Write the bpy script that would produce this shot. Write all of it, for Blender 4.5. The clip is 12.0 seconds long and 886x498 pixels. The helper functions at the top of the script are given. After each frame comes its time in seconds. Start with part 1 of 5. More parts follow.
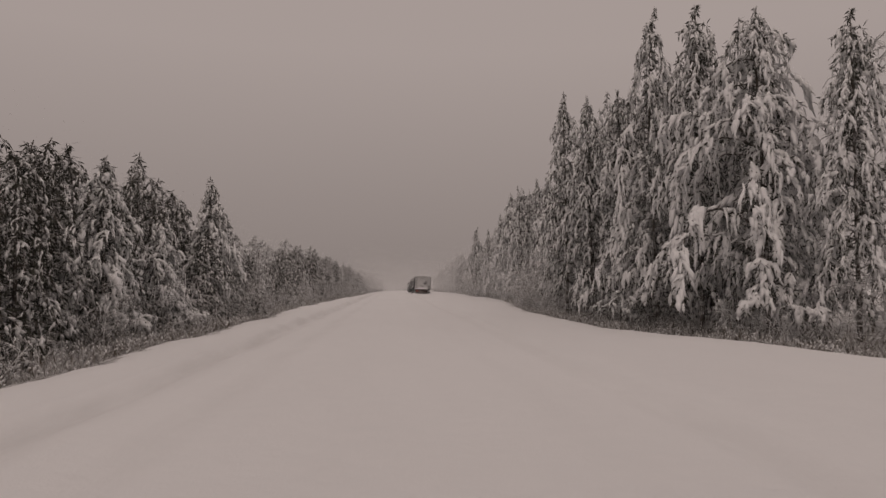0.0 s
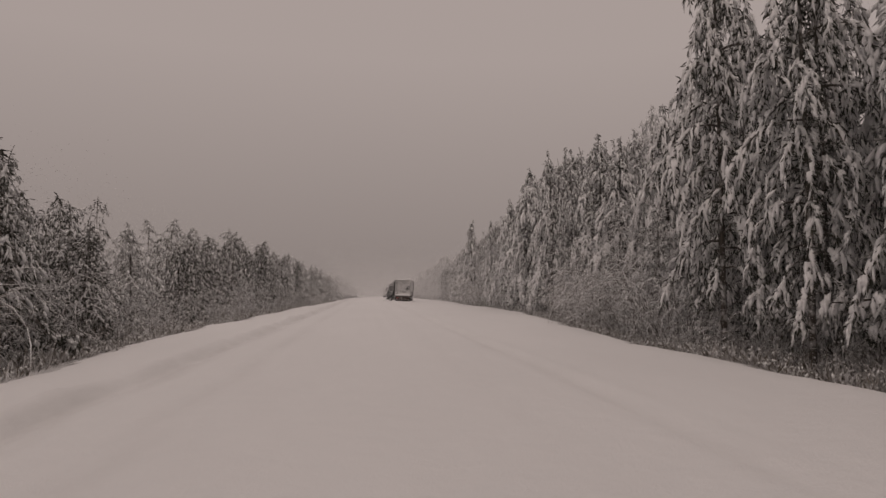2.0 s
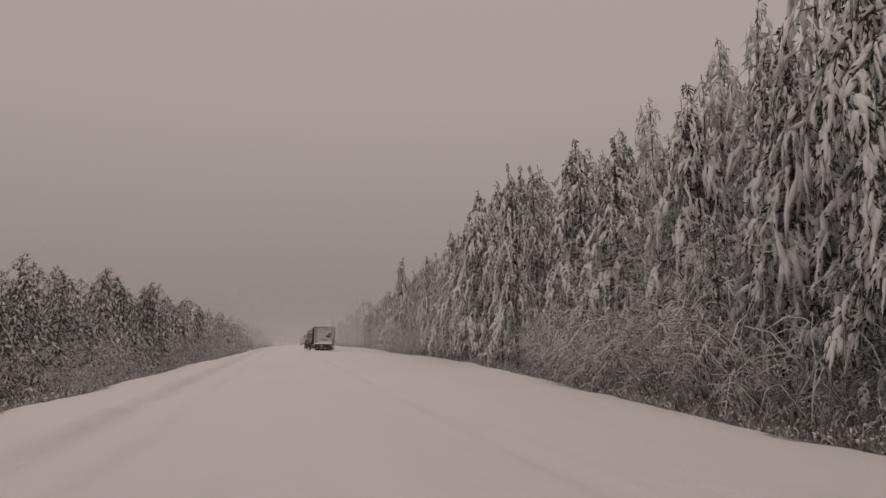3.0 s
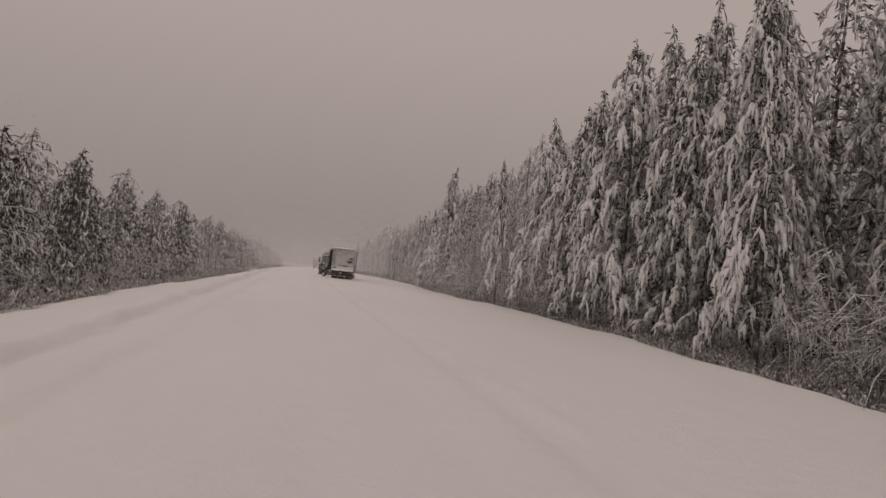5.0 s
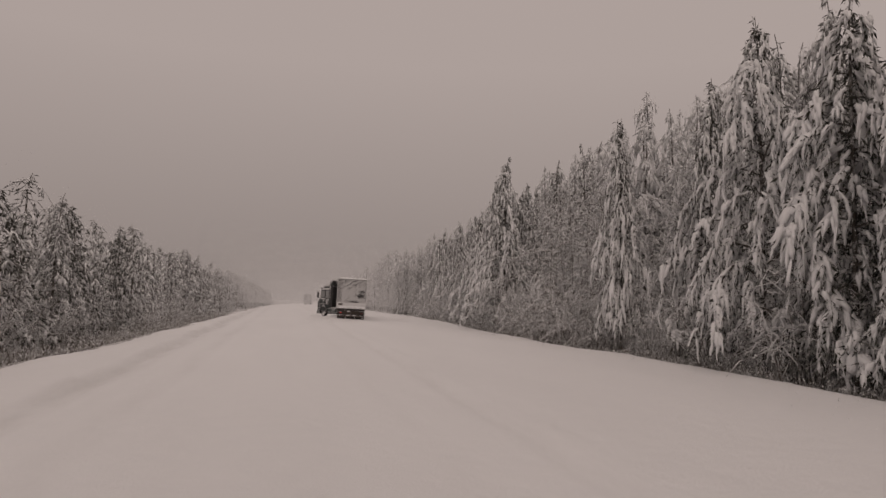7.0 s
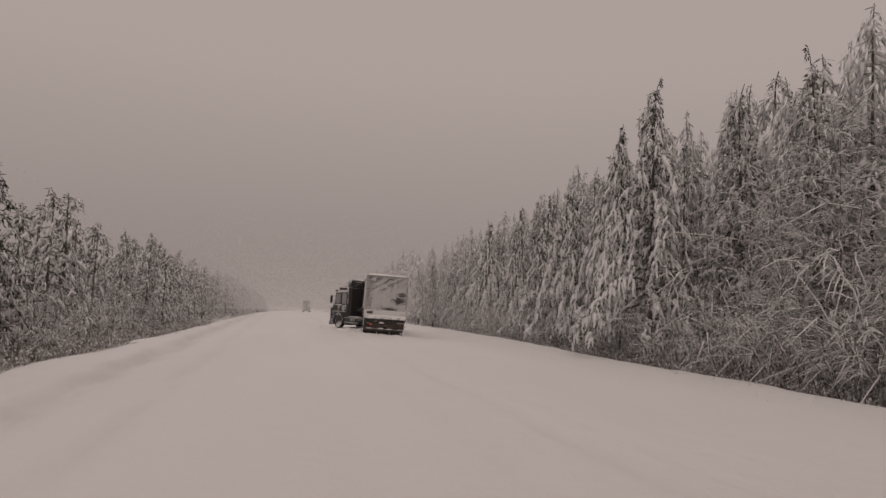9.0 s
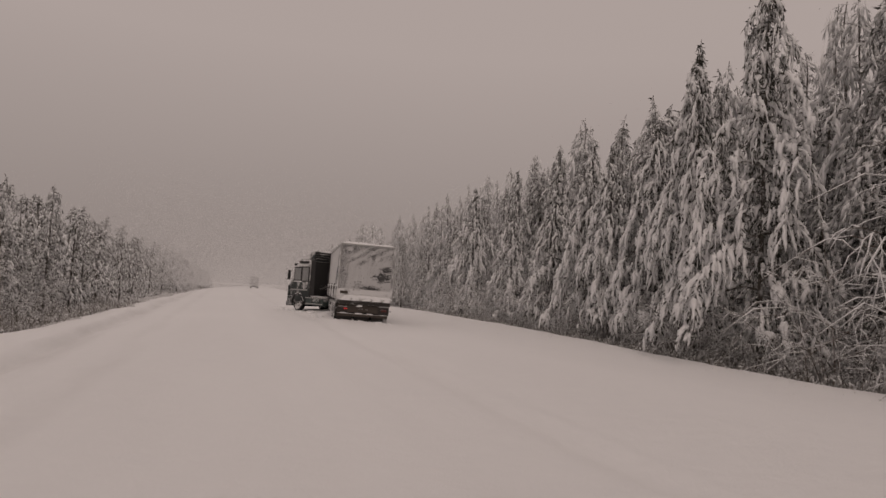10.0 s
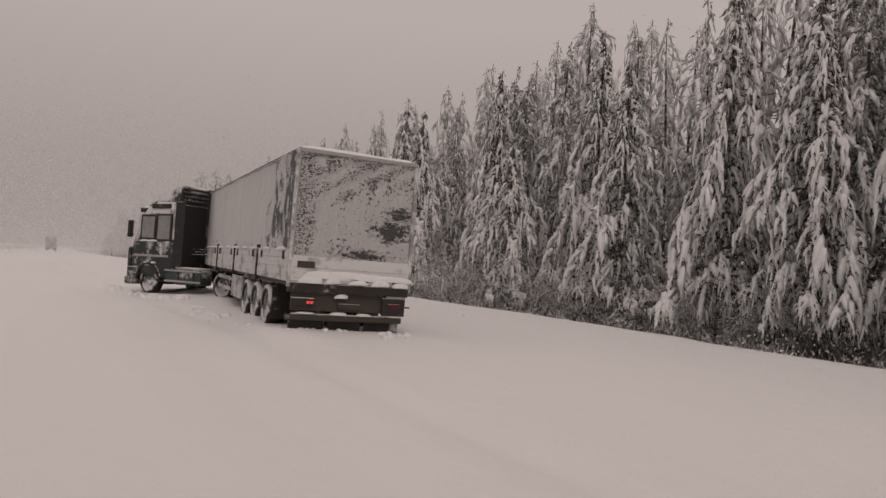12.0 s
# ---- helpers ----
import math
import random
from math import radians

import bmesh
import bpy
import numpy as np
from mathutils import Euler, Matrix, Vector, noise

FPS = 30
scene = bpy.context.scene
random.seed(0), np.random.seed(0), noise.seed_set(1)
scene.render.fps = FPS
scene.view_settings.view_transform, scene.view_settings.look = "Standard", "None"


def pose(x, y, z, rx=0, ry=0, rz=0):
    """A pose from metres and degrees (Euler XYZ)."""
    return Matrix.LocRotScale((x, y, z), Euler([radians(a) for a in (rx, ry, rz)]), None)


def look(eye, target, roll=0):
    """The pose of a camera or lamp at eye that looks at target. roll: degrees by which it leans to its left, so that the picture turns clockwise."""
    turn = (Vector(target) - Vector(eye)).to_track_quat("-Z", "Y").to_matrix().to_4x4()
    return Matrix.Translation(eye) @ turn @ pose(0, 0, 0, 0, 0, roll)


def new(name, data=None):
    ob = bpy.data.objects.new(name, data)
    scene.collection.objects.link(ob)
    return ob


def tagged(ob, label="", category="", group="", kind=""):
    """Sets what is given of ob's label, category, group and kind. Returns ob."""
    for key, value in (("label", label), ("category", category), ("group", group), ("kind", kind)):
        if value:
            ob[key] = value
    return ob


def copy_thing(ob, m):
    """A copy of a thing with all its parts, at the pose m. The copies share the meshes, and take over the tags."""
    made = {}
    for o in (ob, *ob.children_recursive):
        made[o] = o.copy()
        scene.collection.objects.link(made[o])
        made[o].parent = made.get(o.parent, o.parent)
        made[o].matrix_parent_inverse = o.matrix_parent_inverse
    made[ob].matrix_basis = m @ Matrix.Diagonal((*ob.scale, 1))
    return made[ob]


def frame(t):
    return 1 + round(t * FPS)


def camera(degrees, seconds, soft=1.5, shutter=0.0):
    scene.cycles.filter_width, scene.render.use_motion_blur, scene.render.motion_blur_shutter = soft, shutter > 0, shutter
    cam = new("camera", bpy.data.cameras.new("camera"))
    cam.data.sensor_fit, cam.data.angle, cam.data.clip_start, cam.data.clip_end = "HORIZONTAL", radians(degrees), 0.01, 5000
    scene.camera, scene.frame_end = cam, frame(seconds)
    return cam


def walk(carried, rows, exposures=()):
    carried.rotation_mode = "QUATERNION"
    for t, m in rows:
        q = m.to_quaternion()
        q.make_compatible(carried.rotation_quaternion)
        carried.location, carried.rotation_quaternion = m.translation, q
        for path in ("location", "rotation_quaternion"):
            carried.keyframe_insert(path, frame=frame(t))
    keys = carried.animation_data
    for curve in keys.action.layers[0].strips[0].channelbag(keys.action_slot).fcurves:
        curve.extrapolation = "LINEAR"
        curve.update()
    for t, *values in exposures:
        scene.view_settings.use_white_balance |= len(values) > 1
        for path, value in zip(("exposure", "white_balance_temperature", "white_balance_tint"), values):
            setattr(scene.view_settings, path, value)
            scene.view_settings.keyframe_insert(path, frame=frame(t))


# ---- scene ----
cam = camera(64.9, 12.0)
METRES, EYE, TILT, LEAN, TURN = 132.0, 1.77, 3.05, 0.0, -4.15
ROWS = [
    (0.0, 0.0, 0.0, 0.0, 0.0, 0.0, -0.0),
    (0.5, -0.0032, 0.0461, -0.0033, 0.26, -1.74, 2.07),
    (1.0, -0.0045, 0.0966, -0.0052, -3.4, -1.63, -1.56),
    (1.5, -0.0102, 0.1387, -0.0076, -2.42, 5.77, -0.18),
    (2.0, -0.0136, 0.1843, -0.0102, -1.99, 0.53, -0.53),
    (2.5, -0.0162, 0.2314, -0.011, -8.05, -0.46, 1.02),
    (3.0, -0.0198, 0.2737, -0.0131, -8.72, 4.18, 0.37),
    (3.2, -0.021, 0.2913, -0.0139, -8.63, 3.21, -1.04),
    (4.8, -0.0285, 0.4359, -0.0208, -6.14, 0.43, -5.27),
    (5.0, -0.0295, 0.4534, -0.0217, -7.53, -1.2, -4.98),
    (5.5, -0.0326, 0.4954, -0.024, -8.68, 0.15, -2.68),
    (6.0, -0.0364, 0.5349, -0.0262, -9.07, 0.19, -3.66),
    (6.5, -0.0397, 0.5736, -0.0271, -8.06, 2.31, -2.68),
    (7.0, -0.044, 0.6113, -0.0298, -8.53, 1.18, -1.9),
    (7.5, -0.0481, 0.6493, -0.0315, -7.67, 2.18, -2.67),
    (7.7, -0.0497, 0.6647, -0.0325, -8.49, 3.93, -2.21),
    (9.3, -0.0613, 0.7902, -0.0417, -9.06, 1.34, -3.22),
    (9.5, -0.0624, 0.806, -0.0426, -10.26, 0.88, -2.65),
    (10.0, -0.0646, 0.8452, -0.0441, -13.04, 0.36, -3.59),
    (10.5, -0.0681, 0.881, -0.0467, -15.02, -0.32, -5.45),
    (11.0, -0.0699, 0.9193, -0.0493, -18.21, -1.89, -5.66),
    (11.5, -0.0719, 0.9556, -0.0514, -21.41, -1.23, -4.85),
    (12.0, -0.0725, 0.9944, -0.0531, -27.39, -1.77, -4.23),
]
walk(cam, [(t, pose(0, 0, EYE, TILT, LEAN, TURN) @ pose(METRES * x, METRES * y, METRES * z, 90 + pitch, roll, yaw)) for t, x, y, z, yaw, pitch, roll in ROWS],
     [(0.0, -0.16, 7600, 25), (3.0, -0.08, 7600, 25), (6.0, -0.03, 7650, 25), (10.5, -0.04, 7650, 25), (11.3, -0.02, 7600, 25), (12.0, 0.2, 7450, 24)])

# ---- sky and light: heavy overcast in falling snow ----
world = bpy.data.worlds.new("overcast")
scene.world = world
world.use_nodes = True
wn, wl = world.node_tree.nodes, world.node_tree.links
wn.clear()
w_out = wn.new("ShaderNodeOutputWorld")
w_mix = wn.new("ShaderNodeMixShader")
w_mix.inputs[0].default_value = 0.97
w_sky = wn.new("ShaderNodeTexSky")
w_sky.sky_type, w_sky.sun_disc = "NISHITA", False
w_sky.sun_elevation, w_sky.sun_rotation = radians(48), radians(191)
w_sky.dust_density = 6.0
w_bg1 = wn.new("ShaderNodeBackground")
w_bg1.inputs[1].default_value = 0.05
w_bg2 = wn.new("ShaderNodeBackground")
w_bg2.inputs[1].default_value = 1.0
w_geo = wn.new("ShaderNodeTexCoord")
w_sep = wn.new("ShaderNodeSeparateXYZ")
w_ramp = wn.new("ShaderNodeValToRGB")
SKY = [(0.0, 0.275), (0.03, 0.255), (0.12, 0.287), (0.32, 0.372), (0.6, 0.39), (1.0, 0.42)]
ramp = w_ramp.color_ramp
while len(ramp.elements) < len(SKY):
    ramp.elements.new(0.5)
for e, (p, v) in zip(ramp.elements, SKY):
    e.position, e.color = p, (v, v, v, 1)
wl.new(w_geo.outputs["Generated"], w_sep.inputs[0])
wl.new(w_sep.outputs["Z"], w_ramp.inputs[0])
wl.new(w_ramp.outputs[0], w_bg2.inputs[0])
wl.new(w_sky.outputs[0], w_bg1.inputs[0])
wl.new(w_bg1.outputs[0], w_mix.inputs[1])
wl.new(w_bg2.outputs[0], w_mix.inputs[2])
wl.new(w_mix.outputs[0], w_out.inputs[0])

sun = new("sun", bpy.data.lights.new("sun", "SUN"))
sun.data.energy, sun.data.angle, sun.data.color = 0.4, radians(40), (1.0, 0.97, 0.93)
sun.matrix_world = look((0, 0, 60), (10, 52, 0))


# ---- materials ----
class Nodes:
    """A small writer for node materials."""

    def __init__(self, name):
        self.mat = bpy.data.materials.new(name)
        self.mat.use_nodes = True
        self.n, self.l = self.mat.node_tree.nodes, self.mat.node_tree.links
        self.bsdf = self.n["Principled BSDF"]
        self.co = self.n.new("ShaderNodeTexCoord").outputs["Object"]
        self.geo = self.n.new("ShaderNodeNewGeometry")

    def noise(self, scale, detail=4, rough=0.55, world_space=False, stretch=None):
        k = self.n.new("ShaderNodeTexNoise")
        k.inputs["Scale"].default_value, k.inputs["Detail"].default_value, k.inputs["Roughness"].default_value = scale, detail, rough
        co = self.geo.outputs["Position"] if world_space else self.co
        if stretch:
            m = self.n.new("ShaderNodeMapping")
            m.inputs["Scale"].default_value = stretch
            self.l.new(co, m.inputs[0])
            co = m.outputs[0]
        self.l.new(co, k.inputs["Vector"])
        return k.outputs["Fac"]

    def ramp(self, fac, *stops):
        r = self.n.new("ShaderNodeValToRGB")
        while len(r.color_ramp.elements) < len(stops):
            r.color_ramp.elements.new(0.5)
        for e, (p, c) in zip(r.color_ramp.elements, stops):
            e.position = p
            e.color = (c, c, c, 1) if isinstance(c, (int, float)) else (*c, 1)
        self.l.new(fac, r.inputs[0])
        return r.outputs[0]

    def mix(self, fac, a, b, blend="MIX"):
        m = self.n.new("ShaderNodeMix")
        m.data_type, m.blend_type = "RGBA", blend
        for sock, v in ((m.inputs[0], fac), (m.inputs[6], a), (m.inputs[7], b)):
            if isinstance(v, (int, float)):
                sock.default_value = v
            elif isinstance(v, tuple):
                sock.default_value = (*v, 1)
            else:
                self.l.new(v, sock)
        return m.outputs[2]

    def math(self, op, a, b=0.0):
        m = self.n.new("ShaderNodeMath")
        m.operation = op
        for sock, v in ((m.inputs[0], a), (m.inputs[1], b)):
            if isinstance(v, (int, float)):
                sock.default_value = v
            else:
                self.l.new(v, sock)
        return m.outputs[0]

    def up(self):
        """How far the surface faces the sky, 0 to 1."""
        s = self.n.new("ShaderNodeSeparateXYZ")
        self.l.new(self.geo.outputs["Normal"], s.inputs[0])
        return s.outputs["Z"]

    def axis(self, name):
        s = self.n.new("ShaderNodeSeparateXYZ")
        self.l.new(self.co, s.inputs[0])
        return s.outputs[name]

    def bump(self, fac, strength, distance):
        b = self.n.new("ShaderNodeBump")
        b.inputs["Strength"].default_value, b.inputs["Distance"].default_value = strength, distance
        self.l.new(fac, b.inputs["Height"])
        self.l.new(b.outputs[0], self.bsdf.inputs["Normal"])

    def done(self, colour, rough=0.8, metal=0.0, spec=0.3):
        for key, v in (("Base Color", colour), ("Roughness", rough), ("Metallic", metal), ("Specular IOR Level", spec)):
            sock = self.bsdf.inputs[key]
            if isinstance(v, tuple):
                sock.default_value = (*v, 1)
            elif isinstance(v, (int, float)):
                sock.default_value = v
            else:
                self.l.new(v, sock)
        return self.mat


def snow_material(name, low, high, grain, relief):
    k = Nodes(name)
    big = k.noise(grain * 0.08, 3, world_space=True)
    fine = k.noise(grain, 6, 0.65, world_space=True)
    col = k.mix(fine, k.ramp(big, (0.3, low), (0.7, high)), (0.86, 0.87, 0.88))
    k.bump(fine, 0.5, relief)
    return k.done(col, 0.85, spec=0.2)


def road_snow_material():
    k = Nodes("road_snow")
    big = k.noise(0.25, 3, world_space=True, stretch=(1, 0.25, 1))
    lumps = k.noise(2.2, 5, 0.6, world_space=True)
    fine = k.noise(26, 5, 0.7, world_space=True)
    col = k.mix(big, (0.77, 0.775, 0.78), (0.87, 0.875, 0.88))
    col = k.mix(k.ramp(lumps, (0.25, 0.0), (0.75, 0.55)), col, (0.85, 0.85, 0.85))
    pos = k.n.new("ShaderNodeSeparateXYZ")
    k.l.new(k.geo.outputs["Position"], pos.inputs[0])
    wander = k.math("MULTIPLY", k.math("SUBTRACT", k.noise(0.12, 2, world_space=True, stretch=(0, 1, 0)), 0.5), 0.8)
    # grey bands painted along the ruts for the shade lying in them
    rut_shade = 0.0
    for at, half, weight in ((-4.3, 0.30, 0.42), (-2.7, 0.22, 0.14), (4.0, 0.28, 0.14), (2.3, 0.22, 0.05)):
        off = k.math("ABSOLUTE", k.math("SUBTRACT", k.math("SUBTRACT", pos.outputs["X"], wander), at))
        rut_shade = k.math("ADD", rut_shade, k.ramp(k.math("DIVIDE", off, half * 2), (0.0, weight), (0.45, weight * 0.6), (1.0, 0.0)))
    patchy = k.math("MULTIPLY", rut_shade, k.ramp(k.noise(0.9, 4, 0.65, world_space=True, stretch=(1.5, 0.3, 1)), (0.3, 0.15), (0.65, 1.0)))
    col = k.mix(patchy, col, (0.50, 0.49, 0.48))
    k.bump(k.math("ADD", k.math("MULTIPLY", fine, 0.3), lumps), 0.7, 0.06)
    return k.done(col, 0.8, spec=0.25)


def verge_material():
    """Withered grass and twigs that show through a thin cover of snow."""
    k = Nodes("verge_snow")
    a = k.noise(9, 6, 0.7, world_space=True)
    b = k.noise(0.7, 4, world_space=True)
    cover = k.ramp(k.math("ADD", a, k.math("MULTIPLY", k.math("SUBTRACT", b, 0.5), 0.6)), (0.36, 0.0), (0.50, 1.0))
    col = k.mix(cover, (0.10, 0.085, 0.07), (0.72, 0.72, 0.72))
    k.bump(a, 0.9, 0.12)
    return k.done(col, 0.9, spec=0.1)


def needle_material(name, frost_haze):
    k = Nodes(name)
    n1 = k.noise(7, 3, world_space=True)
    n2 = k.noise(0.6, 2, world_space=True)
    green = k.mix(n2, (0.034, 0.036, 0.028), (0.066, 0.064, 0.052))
    # snow dust on the needles; high values also put haze into their colour
    dust_haze = k.ramp(n1, (0.62 - frost_haze, 0.0), (0.82 - frost_haze * 0.6, 1.0))
    col = k.mix(dust_haze, green, (0.55, 0.55, 0.55))
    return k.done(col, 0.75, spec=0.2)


def bark_material(name, dark, light, rime):
    k = Nodes(name)
    n1 = k.noise(14, 5, 0.7, stretch=(1, 1, 0.2))
    n2 = k.noise(3, 3)
    col = k.mix(n1, dark, light)
    col = k.mix(k.ramp(n2, (0.70 - rime, 0.0), (0.78 - rime * 0.5, 1.0)), col, (0.62, 0.62, 0.62))
    k.bump(n1, 0.8, 0.02)
    return k.done(col, 0.9, spec=0.15)


def tarp_material(name, base, snow_low, snow_high, grey, white, bare=""):
    """Tarpaulin with wet snow driven on to it; it shows bare in ragged spots."""
    k = Nodes(name)
    fine = k.noise(14, 6, 0.75)
    mid = k.noise(2.0, 4, 0.6, stretch=(1.2, 1.2, 0.7))
    streak = k.noise(5, 4, 0.6, stretch=(2.0, 2.0, 0.35))
    tone = k.mix(streak, base, tuple(c * 1.6 for c in base))
    mask = k.math("ADD", k.math("MULTIPLY", fine, 0.55), k.math("MULTIPLY", mid, 0.45))
    if bare == "rear":
        x, z = k.axis("X"), k.axis("Z")
        # a ragged bare patch, drawn out sideways, with a second one low down
        for px, pz, wx, wz, amount in ((0.82, 2.36, 1.7, 3.4, 0.22), (0.30, 1.82, 1.5, 7.0, 0.24), (1.0, 2.75, 2.2, 5.0, 0.18)):
            dx = k.math("MULTIPLY", k.math("SUBTRACT", x, px), wx)
            dz = k.math("MULTIPLY", k.math("SUBTRACT", z, pz), wz)
            far = k.math("SQRT", k.math("ADD", k.math("MULTIPLY", dx, dx), k.math("MULTIPLY", dz, dz)))
            ragged = k.math("ADD", far, k.math("MULTIPLY", k.math("SUBTRACT", k.noise(9, 6, 0.8, stretch=(0.7, 1, 1.7)), 0.5), 4.4))
            mask = k.math("SUBTRACT", mask, k.ramp(ragged, (0.25, amount), (0.85, 0.0)))
        # crumbs: snow broken up in slanting bands below the roof, and along one edge
        # the slanting bands also paint the light and dark of the folds
        folds = k.math("SINE", k.math("ADD", k.math("MULTIPLY", k.math("SUBTRACT", z, k.math("MULTIPLY", x, 0.62)), 15.0), k.math("MULTIPLY", k.noise(2.2, 3), 9.0)))
        high = k.ramp(k.math("SUBTRACT", k.math("SUBTRACT", z, 2.75), k.math("MULTIPLY", x, 0.30)), (0.0, 0.0), (0.75, 1.0))
        margin = k.ramp(k.math("ADD", x, 1.275), (0.04, 1.0), (0.55, 0.0))
        zone = k.math("MAXIMUM", k.math("MULTIPLY", high, k.math("ADD", k.math("MULTIPLY", folds, 0.55), 0.55)), margin)
        crumbs = k.ramp(k.noise(34, 3, 0.6, stretch=(0.8, 1, 1.2)), (0.43, 1.0), (0.49, 0.0))
        mask = k.math("SUBTRACT", mask, k.math("MULTIPLY", k.math("MULTIPLY", zone, crumbs), 0.20))
        spots = k.ramp(k.noise(17, 2, 0.5, stretch=(0.7, 1, 1.3)), (0.29, 0.3), (0.33, 0.0))
        mask = k.math("SUBTRACT", mask, spots)
    if bare == "side":
        y, z = k.axis("Y"), k.axis("Z")
        # the loose rear end has shed its snow; small bare spots lie along the foot
        edge = k.ramp(k.math("ADD", k.math("MULTIPLY", y, 0.17), k.math("MULTIPLY", k.math("SUBTRACT", k.noise(1.3, 4, 0.65), 0.5), 1.0)), (0.05, 0.26), (0.26, 0.20), (0.42, 0.0))
        mask = k.math("SUBTRACT", mask, k.math("MULTIPLY", edge, k.ramp(k.noise(2.6, 5, 0.7, stretch=(1, 1.6, 0.7)), (0.36, 0.0), (0.54, 1.0))))
        foot = k.ramp(k.math("SUBTRACT", z, 1.6), (0.0, 0.17), (0.75, 0.0))
        mask = k.math("SUBTRACT", mask, k.math("MULTIPLY", foot, k.ramp(k.noise(1.9, 5, 0.75, stretch=(1, 0.7, 1.6)), (0.50, 0.0), (0.62, 1.0))))
    cover = k.ramp(mask, (snow_low, 0.0), (snow_high, 1.0))
    col = k.mix(cover, tone, k.mix(streak, (grey, grey, grey), (white, white, white)))
    k.bump(k.math("ADD", cover, fine), 0.8, 0.04)
    return k.done(col, 0.7, spec=0.3)


def dirty_material(name, base, snowy=0.5, rough=0.55, metal=0.0):
    """Paint or metal with road dirt, and snow caught on what faces up."""
    k = Nodes(name)
    n1 = k.noise(6, 5, 0.65)
    n2 = k.noise(1.5, 3)
    col = k.mix(n1, base, tuple(c * 0.55 + 0.012 for c in base))
    catch = k.math("ADD", k.math("MULTIPLY", k.up(), 0.45), k.math("MULTIPLY", n2, snowy))
    cover = k.ramp(k.math("ADD", catch, k.math("MULTIPLY", n1, 0.25)), (0.46, 0.0), (0.58, 1.0))
    col = k.mix(cover, col, (0.66, 0.66, 0.66))
    k.bump(k.math("ADD", n1, cover), 0.3, 0.015)
    return k.done(col, rough, metal, 0.4)


def lamp_material(name, colour, power):
    k = Nodes(name)
    k.bsdf.inputs["Emission Color"].default_value = (*colour, 1)
    k.bsdf.inputs["Emission Strength"].default_value = power
    return k.done(colour, 0.3)


def flake_material():
    """Wet flakes: they scatter light and let as much through."""
    k = Nodes("snowflake")
    k.n.remove(k.bsdf)
    d, t, m = k.n.new("ShaderNodeBsdfDiffuse"), k.n.new("ShaderNodeBsdfTranslucent"), k.n.new("ShaderNodeMixShader")
    for sh in (d, t):
        sh.inputs["Color"].default_value = (0.82, 0.82, 0.82, 1)
    k.l.new(d.outputs[0], m.inputs[1])
    k.l.new(t.outputs[0], m.inputs[2])
    k.l.new(m.outputs[0], k.n["Material Output"].inputs["Surface"])
    return k.mat


def glass_material():
    k = Nodes("cab_glass_sky_tone")
    n = k.noise(5, 4)
    # grey base stands in for sky reflected in and seen through the panes
    return k.done(k.mix(n, (0.16, 0.17, 0.17), (0.38, 0.38, 0.38)), k.ramp(n, (0.3, 0.04), (0.8, 0.25)), spec=0.9)


ROAD_SNOW = road_snow_material()
VERGE = verge_material()
SNOW = snow_material("tree_snow", 0.74, 0.86, 18, 0.02)
SNOW_CRUST = snow_material("snow_crust", 0.70, 0.84, 12, 0.03)
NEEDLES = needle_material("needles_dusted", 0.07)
# the next two are whitened beyond real rime, in place of distance haze
NEEDLES_RIME_HAZE = needle_material("needles_rime_haze", 0.34)
NEEDLES_FROST_HAZE = needle_material("needles_frost_haze", 0.22)
BARK = bark_material("conifer_bark", (0.05, 0.043, 0.037), (0.12, 0.105, 0.09), 0.20)
TWIG = bark_material("twig_bark", (0.085, 0.073, 0.063), (0.19, 0.165, 0.145), 0.24)
GRASS = bark_material("withered_grass", (0.07, 0.058, 0.045), (0.20, 0.175, 0.145), 0.32)
TARP_REAR = tarp_material("tarp_rear", (0.06, 0.06, 0.06), 0.365, 0.44, 0.44, 0.62, "rear")
TARP_SIDE = tarp_material("tarp_side", (0.10, 0.108, 0.12), 0.31, 0.40, 0.56, 0.74, "side")
BOARD = dirty_material("board_grey", (0.36, 0.36, 0.36), 0.78, 0.5)
BOARD_SNOWY = dirty_material("board_snowy", (0.40, 0.40, 0.39), 0.95, 0.6)
FRAME_DARK = dirty_material("frame_dark", (0.030, 0.024, 0.021), 0.55, 0.6)
MUDDY = dirty_material("road_mud", (0.075, 0.060, 0.050), 0.48, 0.8)
CAB_PAINT = dirty_material("cab_dark_green", (0.042, 0.052, 0.052), 0.63, 0.35)
CAB_BACK = dirty_material("cab_back_black", (0.026, 0.024, 0.024), 0.45, 0.6)
TANK = dirty_material("tank_green_grey", (0.07, 0.10, 0.095), 0.6, 0.4, 0.3)
RUBBER = dirty_material("tyre_rubber", (0.018, 0.018, 0.018), 0.72, 0.85)
RIM = dirty_material("rim_snowy", (0.22, 0.22, 0.22), 0.85, 0.5)
PALE_BAR = dirty_material("pale_bar", (0.46, 0.46, 0.45), 0.5, 0.5)
RED_LENS = lamp_material("red_lens_lit", (0.8, 0.05, 0.05), 0.8)
DARK_LENS = dirty_material("dark_lens", (0.12, 0.015, 0.015), 0.4, 0.3)
GLASS = glass_material()
FLAKE = flake_material()
FAR_BODY = dirty_material("far_body", (0.10, 0.10, 0.10), 0.42, 0.6)


# ---- helpers of this scene ----
def part(name, bm, material, parent=None, label="", smooth=False):
    me = bpy.data.meshes.new(name)
    bm.to_mesh(me)
    bm.free()
    me.materials.append(material)
    if smooth:
        me.shade_smooth()
    ob = new(name, me)
    ob.parent = parent
    if label:
        tagged(ob, label)
    return ob


